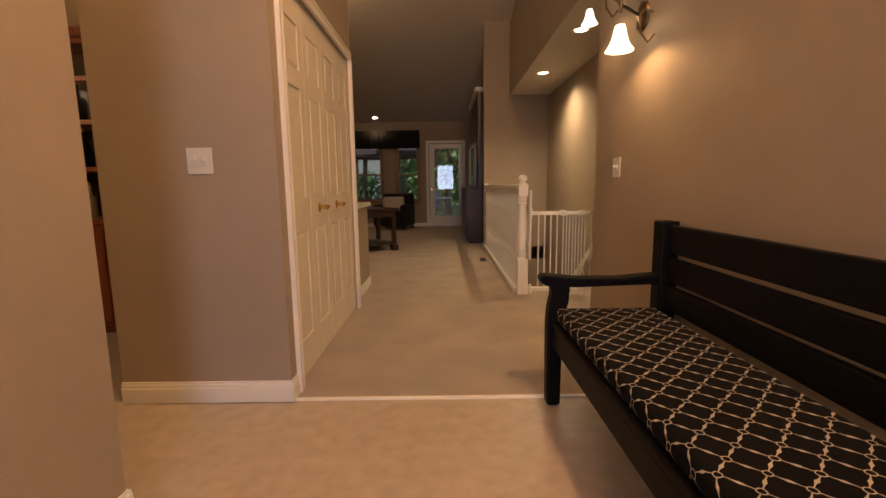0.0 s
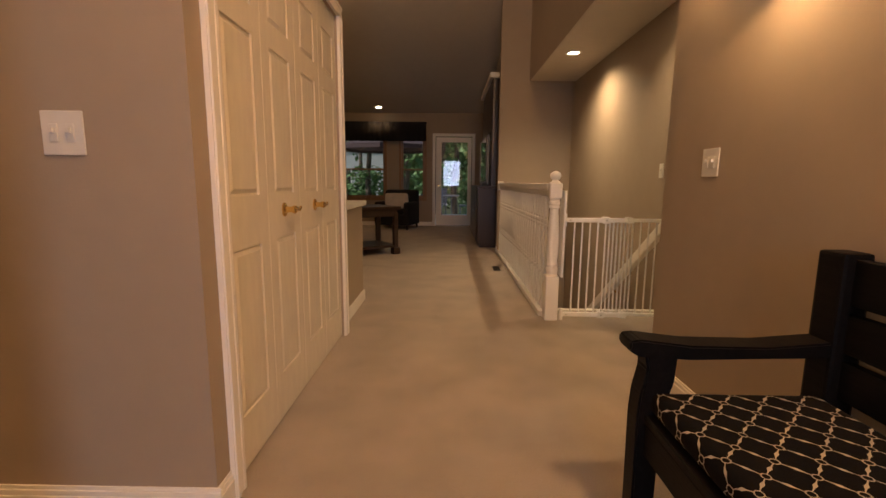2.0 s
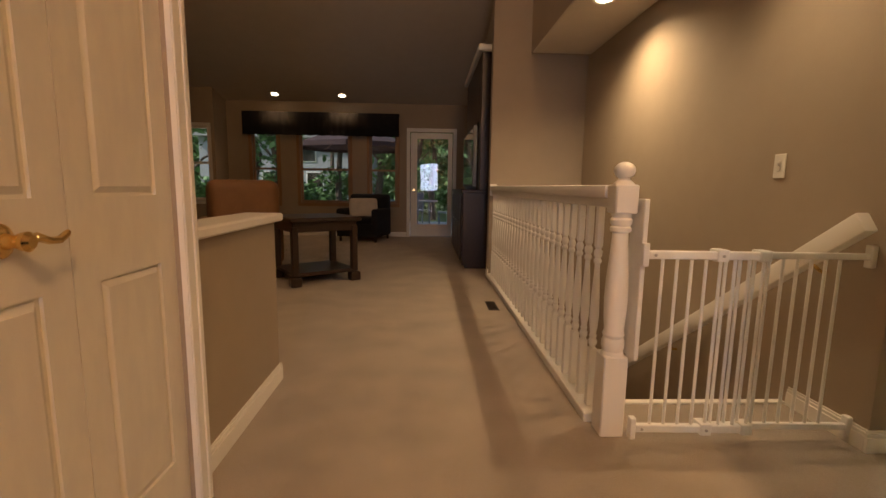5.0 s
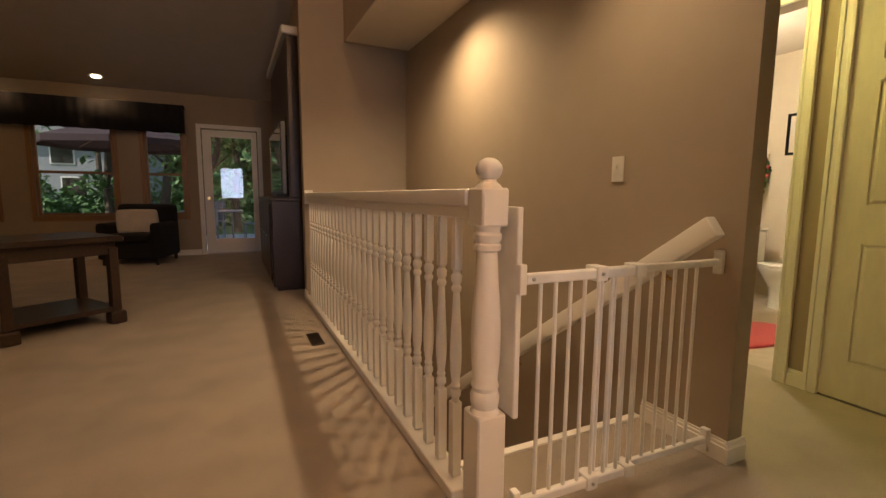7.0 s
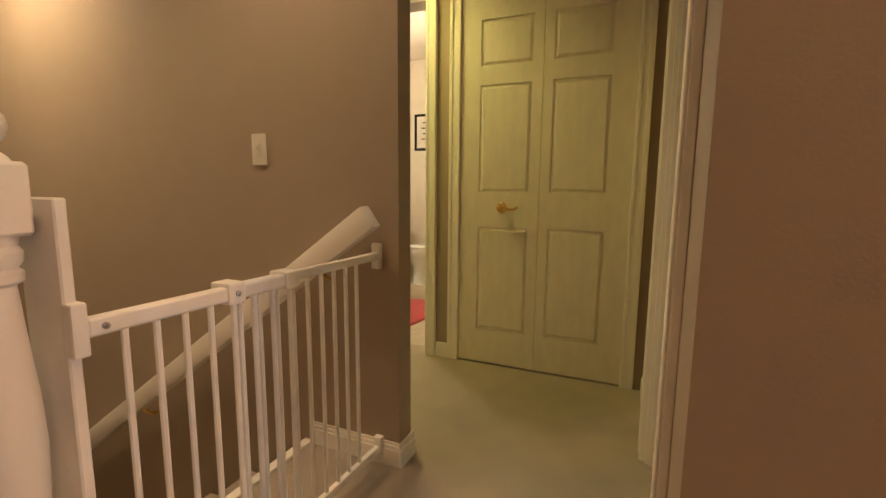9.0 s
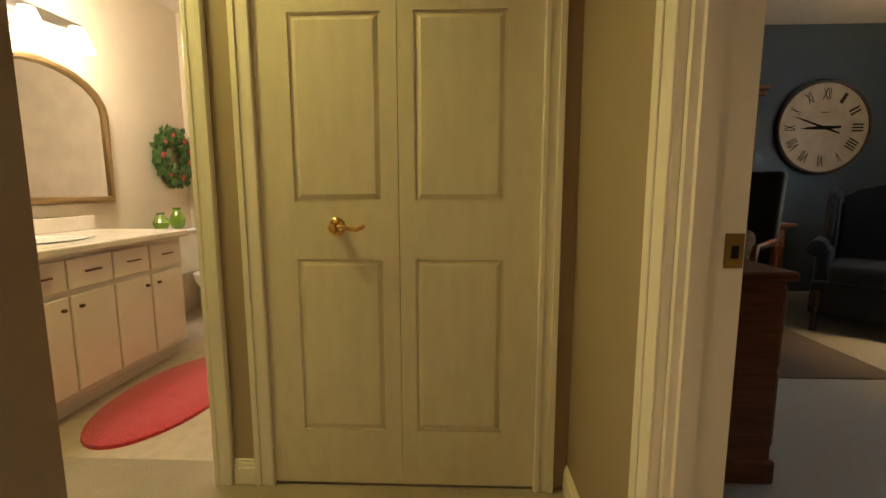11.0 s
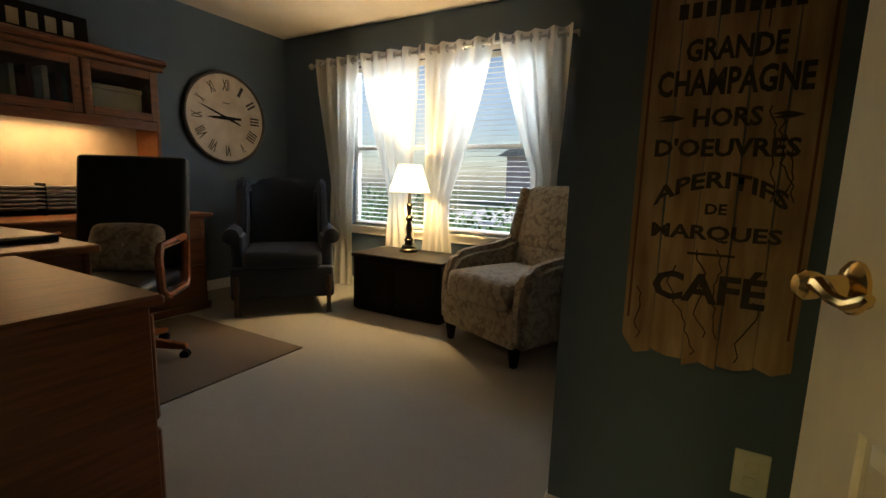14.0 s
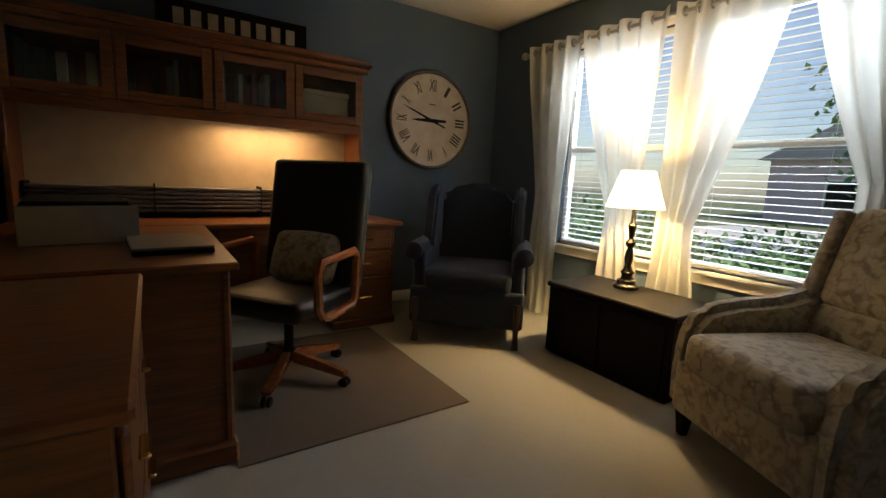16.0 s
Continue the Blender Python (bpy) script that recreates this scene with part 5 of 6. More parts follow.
soft("seat_cushion", BROCADE, bc, -W / 2 + 0.105, W / 2 - 0.105, -D / 2 - 0.015, D / 2 - 0.2, 0.315, 0.485, r=0.055, puff=0.016)
for sx in (-1, 1):
    bm = bmesh.new()
    o = [(-D / 2 + 0.02, 0.115), (-D / 2 + 0.01, 0.34), (-D / 2 + 0.03, 0.50), (-D / 2 + 0.10, 0.575), (-D / 2 + 0.24, 0.605), (-D / 2 + 0.50, 0.625), (D / 2 - 0.12, 0.68), (D / 2 - 0.03, 0.62), (D / 2 - 0.05, 0.115)]
    prism(bm, o, 0.115, Matrix.Translation((sx * (W / 2 - 0.045) + 0.0575, 0, 0)) @ Matrix.Rotation(radians(90), 4, "Z"))
    bmesh.ops.bevel(bm, geom=list(bm.edges), offset=0.038, segments=4, affect="EDGES")
    part("arm", bm, BROCADE, bc, "", True)
tilt = Matrix.Translation((0, D / 2 - 0.17, 0.36)) @ Matrix.Rotation(radians(-17), 4, "X")
bm = bmesh.new()
prism(bm, [(-0.33, -0.1), (0.33, -0.1), (0.35, 0.55), (0.35, 0.67), (0.31, 0.71), (-0.31, 0.71), (-0.35, 0.67), (-0.35, 0.55)], 0.13, Matrix.Identity(4))
bmesh.ops.bevel(bm, geom=list(bm.edges), offset=0.035, segments=3, affect="EDGES")
bmesh.ops.transform(bm, matrix=tilt, verts=bm.verts)
part("backrest", bm, BROCADE, bc, "", True)
for sx in (-1, 1):
    bm = bmesh.new()
    a, b = sorted((sx * 0.285, sx * 0.35))
    cushion(bm, a, b, -0.11, 0.05, 0.20, 0.66, r=0.03, m=tilt)
    part("wing", bm, BROCADE, bc, "", True)
bm = bmesh.new()
cushion(bm, -0.284, 0.284, -0.085, 0.02, 0.24, 0.675, r=0.05, seg=8, puff=0.018, m=tilt)
part("back_cushion", bm, BROCADE, bc, "", True)
for x, z in ((-0.12, 0.50), (0.12, 0.50), (-0.12, 0.38), (0.12, 0.38)):
    bm = bmesh.new()
    lathe(bm, [(0.0, 0.006), (0.004, 0.012), (0.006, 0.013), (0.010, 0.007)], 10, tilt @ Matrix.Translation((x, -0.088, z)) @ Matrix.Rotation(radians(90), 4, "X"))
    part("button", bm, BROCADE, bc, "", True)
bm = bmesh.new()
cushion(bm, -0.284, 0.284, -0.075, 0.02, 0.08, 0.25, r=0.045, m=tilt)
part("lumbar_cushion", bm, BROCADE, bc, "", True)

rug = thing("office_rug", "brown rectangular rug under the desk chair", "rug")
boxes("body", RUG, (4.66, 5.86, 2.268, 3.30, 0.004, 0.013), parent=rug, bevel=0.003)

# desks
desk = thing("corner_desk", "reddish oak corner desk with drawers along the office wall", "desk")
boxes("top", OAK, (5.86, 6.405, 2.02, 4.14, 0.725, 0.755), (4.70, 5.86, 3.272, 4.14, 0.725, 0.755), parent=desk, bevel=0.007)
boxes("pedestal", OAK, (5.92, 6.39, 2.06, 2.50, 0.03, 0.724), parent=desk, bevel=0.004)
for z0, z1 in ((0.08, 0.36), (0.38, 0.54), (0.56, 0.70)):
    boxes("drawer", OAK, (5.902, 5.919, 2.09, 2.47, z0, z1), parent=desk, bevel=0.006)
    boxes("pull", BRASS, (5.885, 5.902, 2.235, 2.325, (z0 + z1) / 2 - 0.006, (z0 + z1) / 2 + 0.006), parent=desk, bevel=0.004)
boxes("plinth", OAK, (5.90, 6.40, 2.045, 2.515, 0.004, 0.06), parent=desk, bevel=0.006)
boxes("modesty_panel", OAK, (6.33, 6.35, 2.50, 4.12, 0.25, 0.724), parent=desk)
boxes("pencil_drawer", OAK, (5.92, 6.30, 2.54, 3.20, 0.62, 0.72), parent=desk, bevel=0.004)
bm = bmesh.new()
box(bm, 4.735, 4.765, 3.32, 4.12, 0.004, 0.724, 0.004)
part("end_panel", bm, OAK, desk)
boxes("end_foot", OAK, (4.705, 4.785, 3.288, 4.13, 0.004, 0.085), parent=desk, bevel=0.010)
boxes("end_post", OAK, (4.725, 4.775, 3.30, 3.33, 0.086, 0.724), parent=desk, bevel=0.008)
boxes("back_panel", OAK, (4.766, 5.86, 4.06, 4.08, 0.20, 0.724), parent=desk)

cred = thing("oak_filing_cabinet", "reddish oak low cabinet with drawers beside the desk", "cabinet")
boxes("body", OAK, (3.768, 4.60, 3.577, 4.16, 0.03, 0.724), parent=cred, bevel=0.004)
boxes("top", OAK, (3.745, 4.635, 3.55, 4.163, 0.725, 0.755), parent=cred, bevel=0.008)
boxes("plinth", OAK, (3.755, 4.615, 3.562, 4.162, 0.004, 0.09), parent=cred, bevel=0.008)
for i in range(2):
    for z0, z1 in ((0.13, 0.40), (0.42, 0.70)):
        x = 3.782 + i * 0.404
        boxes("drawer", OAK, (x, x + 0.394, 3.559, 3.576, z0, z1), parent=cred, bevel=0.007)
        boxes("pull", BRASS, (x + 0.16, x + 0.24, 3.539, 3.559, (z0 + z1) / 2 - 0.006, (z0 + z1) / 2 + 0.006), parent=cred, bevel=0.004)

hutch = thing("desk_hutch", "oak hutch with glass doors above the desk, lit from below", "hutch")
HY0, HY1, HZ0, HZ1 = 2.242, 4.12, 1.385, 1.775
boxes("side", OAK, (6.10, 6.40, HY0, HY0 + 0.025, 0.7565, HZ1), parent=hutch, bevel=0.003)
boxes("side", OAK, (6.10, 6.40, HY1 - 0.025, HY1, 0.7565, HZ1), parent=hutch, bevel=0.003)
boxes("bottom", OAK, (6.12, 6.40, HY0 + 0.0255, HY1 - 0.0255, HZ0, HZ0 + 0.022), parent=hutch, bevel=0.002)
boxes("top", OAK, (6.09, 6.40, HY0 - 0.005, HY1 + 0.005, HZ1, HZ1 + 0.02), parent=hutch, bevel=0.002)
boxes("cornice", OAK, (6.045, 6.40, HY0 - 0.05, HY1 + 0.02, HZ1 + 0.0205, HZ1 + 0.065), parent=hutch, bevel=0.014)
boxes("cornice_moulding", OAK, (6.065, 6.10, HY0 - 0.03, HY1, HZ1 - 0.02, HZ1 + 0.02), parent=hutch, bevel=0.01)
boxes("back_panel", BACKP, (6.385, 6.40, HY0 + 0.026, HY1 - 0.026, 0.757, HZ0 - 0.001), parent=hutch)
boxes("back_panel", OAK, (6.385, 6.40, HY0 + 0.026, HY1 - 0.026, HZ0 + 0.0225, HZ1 - 0.001), parent=hutch)
boxes("valance_rail", OAK, (6.10, 6.119, HY0 + 0.026, HY1 - 0.026, HZ0 - 0.042, HZ0 + 0.02), parent=hutch, bevel=0.003)
DW = (HY1 - HY0) / 4
for i in range(4):
    y = HY0 + i * DW
    d = new("door")
    d.parent = hutch
    a, b, c, e = y + 0.006, y + DW - 0.006, HZ0 + 0.024, HZ1 - 0.022
    boxes("frame", OAK, (6.098, 6.118, a, a + 0.05, c, e), (6.098, 6.118, b - 0.05, b, c, e), (6.098, 6.118, a + 0.05, b - 0.05, c, c + 0.055), (6.098, 6.118, a + 0.05, b - 0.05, e - 0.055, e), parent=d, bevel=0.003)
    p = boxes("pane", GLASS, (6.106, 6.109, a + 0.05, b - 0.05, c + 0.055, e - 0.055), parent=d)
    p.visible_shadow = False
    boxes("knob", BRASS, (6.082, 6.097, (b - 0.03 if i % 2 == 0 else a + 0.018), (b - 0.018 if i % 2 == 0 else a + 0.030), 1.565, 1.577), parent=d, bevel=0.004)
    if i:
        boxes("divider", OAK, (6.12, 6.384, y - 0.009, y + 0.009, HZ0 + 0.023, HZ1 - 0.001), parent=hutch)
lit = thing("under_shelf_light", "slim glowing light under the hutch shelf", "lamp")
boxes("housing", PLASTIC, (6.20, 6.26, 2.55, 3.15, HZ0 - 0.020, HZ0 - 0.001), parent=lit, bevel=0.003)
boxes("diffuser", GLOW, (6.205, 6.255, 2.56, 3.14, HZ0 - 0.026, HZ0 - 0.0225), parent=lit, label="glowing warm diffuser")
BOXC = mat("cream_card_box", (0.45, 0.38, 0.24), 0.8, stain=0.1)
fb = thing("storage_box", "cream cardboard box with a darker lid in the hutch", "box")
boxes("body", BOXC, (6.16, 6.36, 2.33, 2.66, HZ0 + 0.023, HZ0 + 0.20), parent=fb, bevel=0.003)
boxes("lid", BOXC, (6.155, 6.365, 2.325, 2.665, HZ0 + 0.2005, HZ0 + 0.235), parent=fb, bevel=0.003)
rng = random.Random(3)
BK = [mat("book_spine_%s" % n, c, 0.6, stain=0.1) for n, c in (("red", (0.10, 0.02, 0.02)), ("grey", (0.16, 0.15, 0.14)), ("green", (0.03, 0.06, 0.04)), ("cream", (0.35, 0.30, 0.22)))]
BN = ["dark red", "grey", "dark green", "cream"]
y = 2.75
while y < 4.05:
    w, h, k = rng.uniform(0.02, 0.045), rng.uniform(0.19, 0.28), rng.randrange(4)
    near = min(abs(y + w / 2 - (HY0 + i * DW)) for i in range(5))
    if near > 0.035 and rng.random() < 0.93:
        bkt = thing("book", BN[k] + " book standing upright in the oak hutch", "book", group="books in the hutch")
        boxes("cover", BK[k], (6.19, 6.35, y, y + w, HZ0 + 0.0228, HZ0 + 0.023 + h), parent=bkt, bevel=0.002)
    y += w + 0.002
strip = thing("slatted_organiser", "black slatted letter organiser along the back of the desk", "organiser")
boxes("back", BLACK, (6.30, 6.38, 2.26, 4.08, 0.7565, 0.78), parent=strip)
for k in range(6):
    boxes("slat", GREY, (6.24, 6.38, 2.26, 4.08, 0.80 + k * 0.026, 0.812 + k * 0.026), parent=strip, bevel=0.002)
for yy in (2.25, 2.9, 3.5, 4.08):
    boxes("upright", BLACK, (6.24, 6.38, yy - 0.006, yy + 0.003, 0.7566, 0.96), parent=strip)
sg = thing("desk_top_sign", "black wooden sign with pale block letters leaning on the hutch", "sign")
boxes("board", BLACK, (6.22, 6.24, 2.60, 3.45, HZ1 + 0.066, HZ1 + 0.25), parent=sg, bevel=0.004)
for i in range(8):
    yy = 2.68 + i * 0.09
    boxes("bar", PALE, (6.215, 6.2195, yy, yy + 0.055, HZ1 + 0.11, HZ1 + 0.20), parent=sg)

prn = thing("printer", "black and silver desktop printer on the desk", "printer", Matrix.Translation((5.45, 3.78, 0.7555)) @ Matrix.Rotation(radians(8), 4, "Z"))
boxes("body", BLACK, (-0.20, 0.20, -0.17, 0.17, 0.02, 0.165), parent=prn, bevel=0.012)
boxes("side_panel", STEEL, (-0.215, -0.201, -0.19, 0.18, 0.0, 0.15), parent=prn, bevel=0.005, label="silver side panel")
boxes("side_panel", STEEL, (0.201, 0.215, -0.19, 0.18, 0.0, 0.15), parent=prn, bevel=0.005, label="silver side panel")
boxes("tray", STEEL, (-0.19, 0.19, -0.19, -0.171, 0.0, 0.035), parent=prn, bevel=0.005, label="silver paper tray")
boxes("display", PALE, (-0.04, 0.04, -0.173, -0.1705, 0.11, 0.125), parent=prn)
lap = thing("laptop", "closed black laptop on the desk", "laptop", Matrix.Translation((5.10, 3.47, 0.7555)) @ Matrix.Rotation(radians(5), 4, "Z"))
boxes("base", BLACK, (-0.19, 0.19, -0.13, 0.13, 0.0, 0.018), parent=lap, bevel=0.004)
boxes("lid", GREY, (-0.19, 0.19, -0.13, 0.13, 0.0185, 0.028), parent=lap, bevel=0.004)
spk = thing("tower_case", "tall black computer tower standing on the cabinet", "computer", Matrix.Translation((4.06, 3.998, 0.7555)))
boxes("case", BLACK, (-0.22, 0.20, -0.10, 0.10, 0.0, 0.48), parent=spk, bevel=0.02)
boxes("front", GREY, (-0.228, -0.221, -0.085, 0.085, 0.03, 0.46), parent=spk, bevel=0.003)

# desk chair
oc = thing("office_chair", "black leather office chair with wooden loop arms and a patterned pillow", "office chair", facing(5.34, 2.95, -0.62, 0.78))
WOODC = mat("orange_brown_chair_wood", (0.30, 0.10, 0.035), 0.25, colour2=(0.22, 0.065, 0.022), scale=8, stretch=(8, 1, 8), stain=0.15, coat=0.4)
for k in range(5):
    a = radians(72 * k + 2)
    bm = bmesh.new()
    m = Matrix.Rotation(a, 4, "Z")
    prism(bm, [(0.03, 0.09), (0.03, 0.15), (0.12, 0.135), (0.335, 0.085), (0.34, 0.06), (0.30, 0.058)], 0.045, m @ Matrix.Translation((0, -0.0225, 0)))
    bmesh.ops.bevel(bm, geom=list(bm.edges), offset=0.006, segments=2, affect="EDGES")
    part("base_leg", bm, WOODC, oc, "", True)
    bm = bmesh.new()
    for off in (-0.014, 0.014):
        lathe(bm, [(-0.009, 0.020), (-0.006, 0.026), (0.006, 0.026), (0.009, 0.020)], 12, m @ Matrix.Translation((0.325, off, 0.0255)) @ Matrix.Rotation(radians(90), 4, "X"))
    part("castor", bm, BLACK, oc, "", True)
bm = bmesh.new()
lathe(bm, [(0.10, 0.035), (0.16, 0.035), (0.17, 0.025), (0.36, 0.022)], 14)
part("gas_column", bm, BLACK, oc, "", True)
boxes("mechanism", GREY, (-0.10, 0.10, -0.12, 0.12, 0.34, 0.385), parent=oc, bevel=0.01)
soft("seat", LEATHER, oc, -0.25, 0.25, -0.27, 0.22, 0.385, 0.49, r=0.05, puff=0.012)
bk = Matrix.Translation((0, 0.21, 0.47)) @ Matrix.Rotation(radians(-9), 4, "X")
bm = bmesh.new()
cushion(bm, -0.295, 0.295, -0.055, 0.03, 0.02, 0.67, r=0.05, m=bk)
part("backrest", bm, LEATHER, oc, "", True)
bm = bmesh.new()
cushion(bm, -0.275, 0.275, 0.03, 0.06, 0.0, 0.64, r=0.014, m=bk)
part("back_shell", bm, GREY, oc, "dark grey back shell", True)
for sx in (-1, 1):
    bm = bmesh.new()
    x = sx * 0.315
    pts = [(x, -0.17, 0.42), (x, -0.20, 0.46), (x, -0.21, 0.62), (x, -0.18, 0.67), (x, 0.10, 0.69), (x, 0.135, 0.66), (x, 0.12, 0.45), (x, 0.09, 0.415), (x, -0.13, 0.405), (x, -0.17, 0.42)]
    tube(bm, pts, 0.022, 8)
    part("arm", bm, WOODC, oc, "wooden loop arm", True)
    a, b = sorted((sx * 0.10, sx * 0.32))
    boxes("arm_bracket", STEEL, (a, b, -0.05, 0.03, 0.395, 0.412), parent=oc, bevel=0.004)
pil = thing("chair_pillow", "square tufted patterned pillow on the office chair", "pillow", facing(5.34, 2.95, -0.62, 0.78) @ Matrix.Translation((0, 0.09, 0.498)) @ Matrix.Rotation(radians(-22), 4, "X"))
soft("cover", BROCADE, pil, -0.18, 0.18, -0.05, 0.05, 0.0, 0.26, r=0.05, puff=0.015)
boxes("button", BROCADE, (-0.012, 0.012, -0.068, -0.058, 0.12, 0.144), parent=pil, bevel=0.003)

# ---- bathroom ----
van = thing("bathroom_vanity", "white painted bathroom vanity with doors, drawers and bronze pulls", "vanity")
VX0, VX1, VY0, VY1 = 3.86, 4.96, 6.36, 6.93
boxes("body", CABW, (VX0, VX1, VY0 + 0.02, VY1, 0.09, 0.745), parent=van, bevel=0.003)
boxes("plinth", CABW, (VX0, VX1 - 0.01, VY0 + 0.08, VY1, 0.004, 0.089), parent=van)
xs = [3.88, 4.14, 4.40, 4.66, 4.94]
for i in range(4):
    a, b = xs[i] + 0.006, xs[i + 1] - 0.006
    boxes("door", CABW, (a, b, VY0, VY0 + 0.019, 0.12, 0.56), parent=van, bevel=0.005)
    boxes("drawer", CABW, (a, b, VY0, VY0 + 0.019, 0.585, 0.725), parent=van, bevel=0.005)
    boxes("knob", BRONZE, ((a + 0.03 if i % 2 else b - 0.05), (a + 0.05 if i % 2 else b - 0.03), VY0 - 0.02, VY0 - 0.001, 0.50, 0.515), parent=van, bevel=0.004)
    boxes("pull", BRONZE, ((a + b) / 2 - 0.045, (a + b) / 2 + 0.045, VY0 - 0.018, VY0 - 0.001, 0.655, 0.663), parent=van, bevel=0.003)
ct = thing("marble_worktop", "pale marble worktop with a sink basin on the vanity", "worktop")
boxes("slab", COUNTER, (VX0, VX1 + 0.02, VY0 - 0.03, VY1 + 0.01, 0.746, 0.785), parent=ct, bevel=0.008)
boxes("backsplash", COUNTER, (VX0, VX1 + 0.02, VY1 - 0.01, VY1 + 0.01, 0.7855, 0.87), parent=ct, bevel=0.004)
bm = bmesh.new()
lathe(bm, [(0.0, 0.20), (0.006, 0.215), (0.008, 0.20), (-0.0, 0.17), (0.0005, 0.10)], 28, Matrix.Translation((4.32, 6.64, 0.786)) @ Matrix.Diagonal((1.1, 0.85, 1, 1)))
part("basin", bm, PORCELAIN, ct, "", True)
bm = bmesh.new()
tube(bm, [(4.32, 6.86, 0.786), (4.32, 6.86, 0.88), (4.32, 6.82, 0.92), (4.32, 6.75, 0.90), (4.32, 6.74, 0.87)], 0.012)
part("tap", bm, STEEL, ct, "chrome tap", True)
mir = thing("arched_mirror", "arched mirror in an antique gold frame above the vanity", "mirror")
arch = [(-0.42, 0.0), (0.42, 0.0), (0.42, 0.52)] + [(0.42 * math.cos(radians(a)), 0.52 + 0.24 * math.sin(radians(a))) for a in range(15, 180, 15)] + [(-0.42, 0.52)]
GOLD = mat("antique_gold_frame", (0.30, 0.20, 0.09), 0.35, 0.8, stain=0.3, stain_scale=8, bump=0.2, bump_scale=50)
bm = bmesh.new()
prism(bm, arch, 0.012, Matrix.Translation((4.72, 6.93, 0.965)))
part("frame_back", bm, GOLD, mir)
bm = bmesh.new()
pts = [(4.72 + x, 6.925, 0.965 + z) for x, z in arch]
tube(bm, pts + [pts[0]], 0.024, 8)
part("frame", bm, GOLD, mir, "", True)
bm = bmesh.new()
prism(bm, [(x * 0.95, 0.02 + z * 0.96) for x, z in arch], 0.003, Matrix.Translation((4.72, 6.9255, 0.965)))
part("glass", bm, MIRROR, mir)
vl = thing("vanity_light", "bright glass vanity light bar above the mirror", "wall lamp")
boxes("bar", STEEL, (4.20, 5.05, 6.91, 6.945, 1.93, 2.0), parent=vl, bevel=0.005)
for x in (4.32, 4.62, 4.92):
    bm = bmesh.new()
    lathe(bm, [(0, 0.035), (-0.03, 0.045), (-0.13, 0.08), (-0.128, 0.076), (-0.03, 0.042)], 20, Matrix.Translation((x, 6.86, 1.95)), cap=False)
    g = part("shade", bm, FROST, vl, "glowing white glass shade", True)
    g.visible_shadow = False
wreath = thing("wreath", "green leafy wreath with red and pink flowers on the wall", "wreath")
LEAF = mat("wreath_leaves", (0.05, 0.12, 0.03), 0.6, colour2=(0.10, 0.20, 0.05), scale=30, stain=0.4, stain_scale=20, random_tone=0.2)
PINK = mat("pink_flower", (0.60, 0.10, 0.11), 0.6, stain=0.2, stain_scale=30)
rng = random.Random(9)
bm = bmesh.new()
WX, WZ = 5.785, 1.28
for k in range(900):
    a, rr = rng.uniform(0, 2 * math.pi), min(rng.gauss(0.165, 0.036), 0.225)
    c = Vector((WX + rr * math.cos(a), 6.905 + rng.uniform(-0.035, 0.02), WZ + rr * 1.05 * math.sin(a)))
    ln, wd = rng.uniform(0.035, 0.065), rng.uniform(0.012, 0.022)
    m = Matrix.Translation(c) @ Euler((rng.uniform(-0.7, 0.7), rng.uniform(0, 6.28), rng.uniform(-0.7, 0.7))).to_matrix().to_4x4()
    v = [bm.verts.new(m @ Vector(p)) for p in ((-ln / 2, 0, 0), (0, 0.004, wd), (ln / 2, 0, 0), (0, 0.004, -wd))]
    bm.faces.new(v)
tagged(part("leaves", bm, LEAF, wreath), kind="stuff")
bm = bmesh.new()
tube(bm, [(WX + 0.165 * math.cos(a * math.pi / 8), 6.925, WZ + 0.17 * math.sin(a * math.pi / 8)) for a in range(17)], 0.036, 8)
part("ring", bm, LEAF, wreath)
for k, (a, s1) in enumerate(((0.9, 1), (-0.2, 1), (2.5, 0.8), (-1.2, 1), (0.3, 0.8), (-2.2, 0.7), (1.8, 0.7), (3.1, 0.9))):
    bm = bmesh.new()
    c = Vector((WX + 0.17 * math.cos(a), 6.868, WZ + 0.17 * math.sin(a)))
    for q in range(7):
        aa = q * 0.9
        m = Matrix.Translation(c) @ Matrix.Rotation(aa, 4, "Y") @ Matrix.Translation((0.012 * s1, 0, 0)) @ Matrix.Rotation(0.5, 4, "Z")
        lathe(bm, [(-0.004, 0.008), (0, 0.018 * s1), (0.004, 0.006)], 7, m @ Matrix.Rotation(radians(90), 4, "X"))
    part("flower", bm, PINK, wreath)
VASE = mat("lime_green_glaze", (0.14, 0.26, 0.02), 0.12, stain=0.2, coat=0.8)
for x, y, h in ((5.46, 6.83, 0.13), (5.62, 6.81, 0.16)):
    t = thing("green_vase", "small glossy lime green vase on the toilet tank", "vase", Matrix.Translation((x, y, 0.7303)))
    bm = bmesh.new()
    lathe(bm, [(0, 0.03), (h * 0.15, 0.048), (h * 0.45, 0.056), (h * 0.75, 0.036), (h * 0.88, 0.024), (h, 0.032), (h * 0.98, 0.026), (h * 0.8, 0.018)], 20)
    part("body", bm, VASE, t, "", True)
toilet = thing("toilet", "white toilet against the bathroom wall", "toilet")
bm = bmesh.new()
lathe(bm, [(0, 0.10), (0.06, 0.095), (0.18, 0.10), (0.28, 0.15), (0.36, 0.185), (0.385, 0.185), (0.385, 0.15), (0.25, 0.10)], 28, Matrix.Translation((5.55, 6.42, 0.004)) @ Matrix.Diagonal((0.95, 1.22, 1, 1)))
part("bowl", bm, PORCELAIN, toilet, "", True)
bm = bmesh.new()
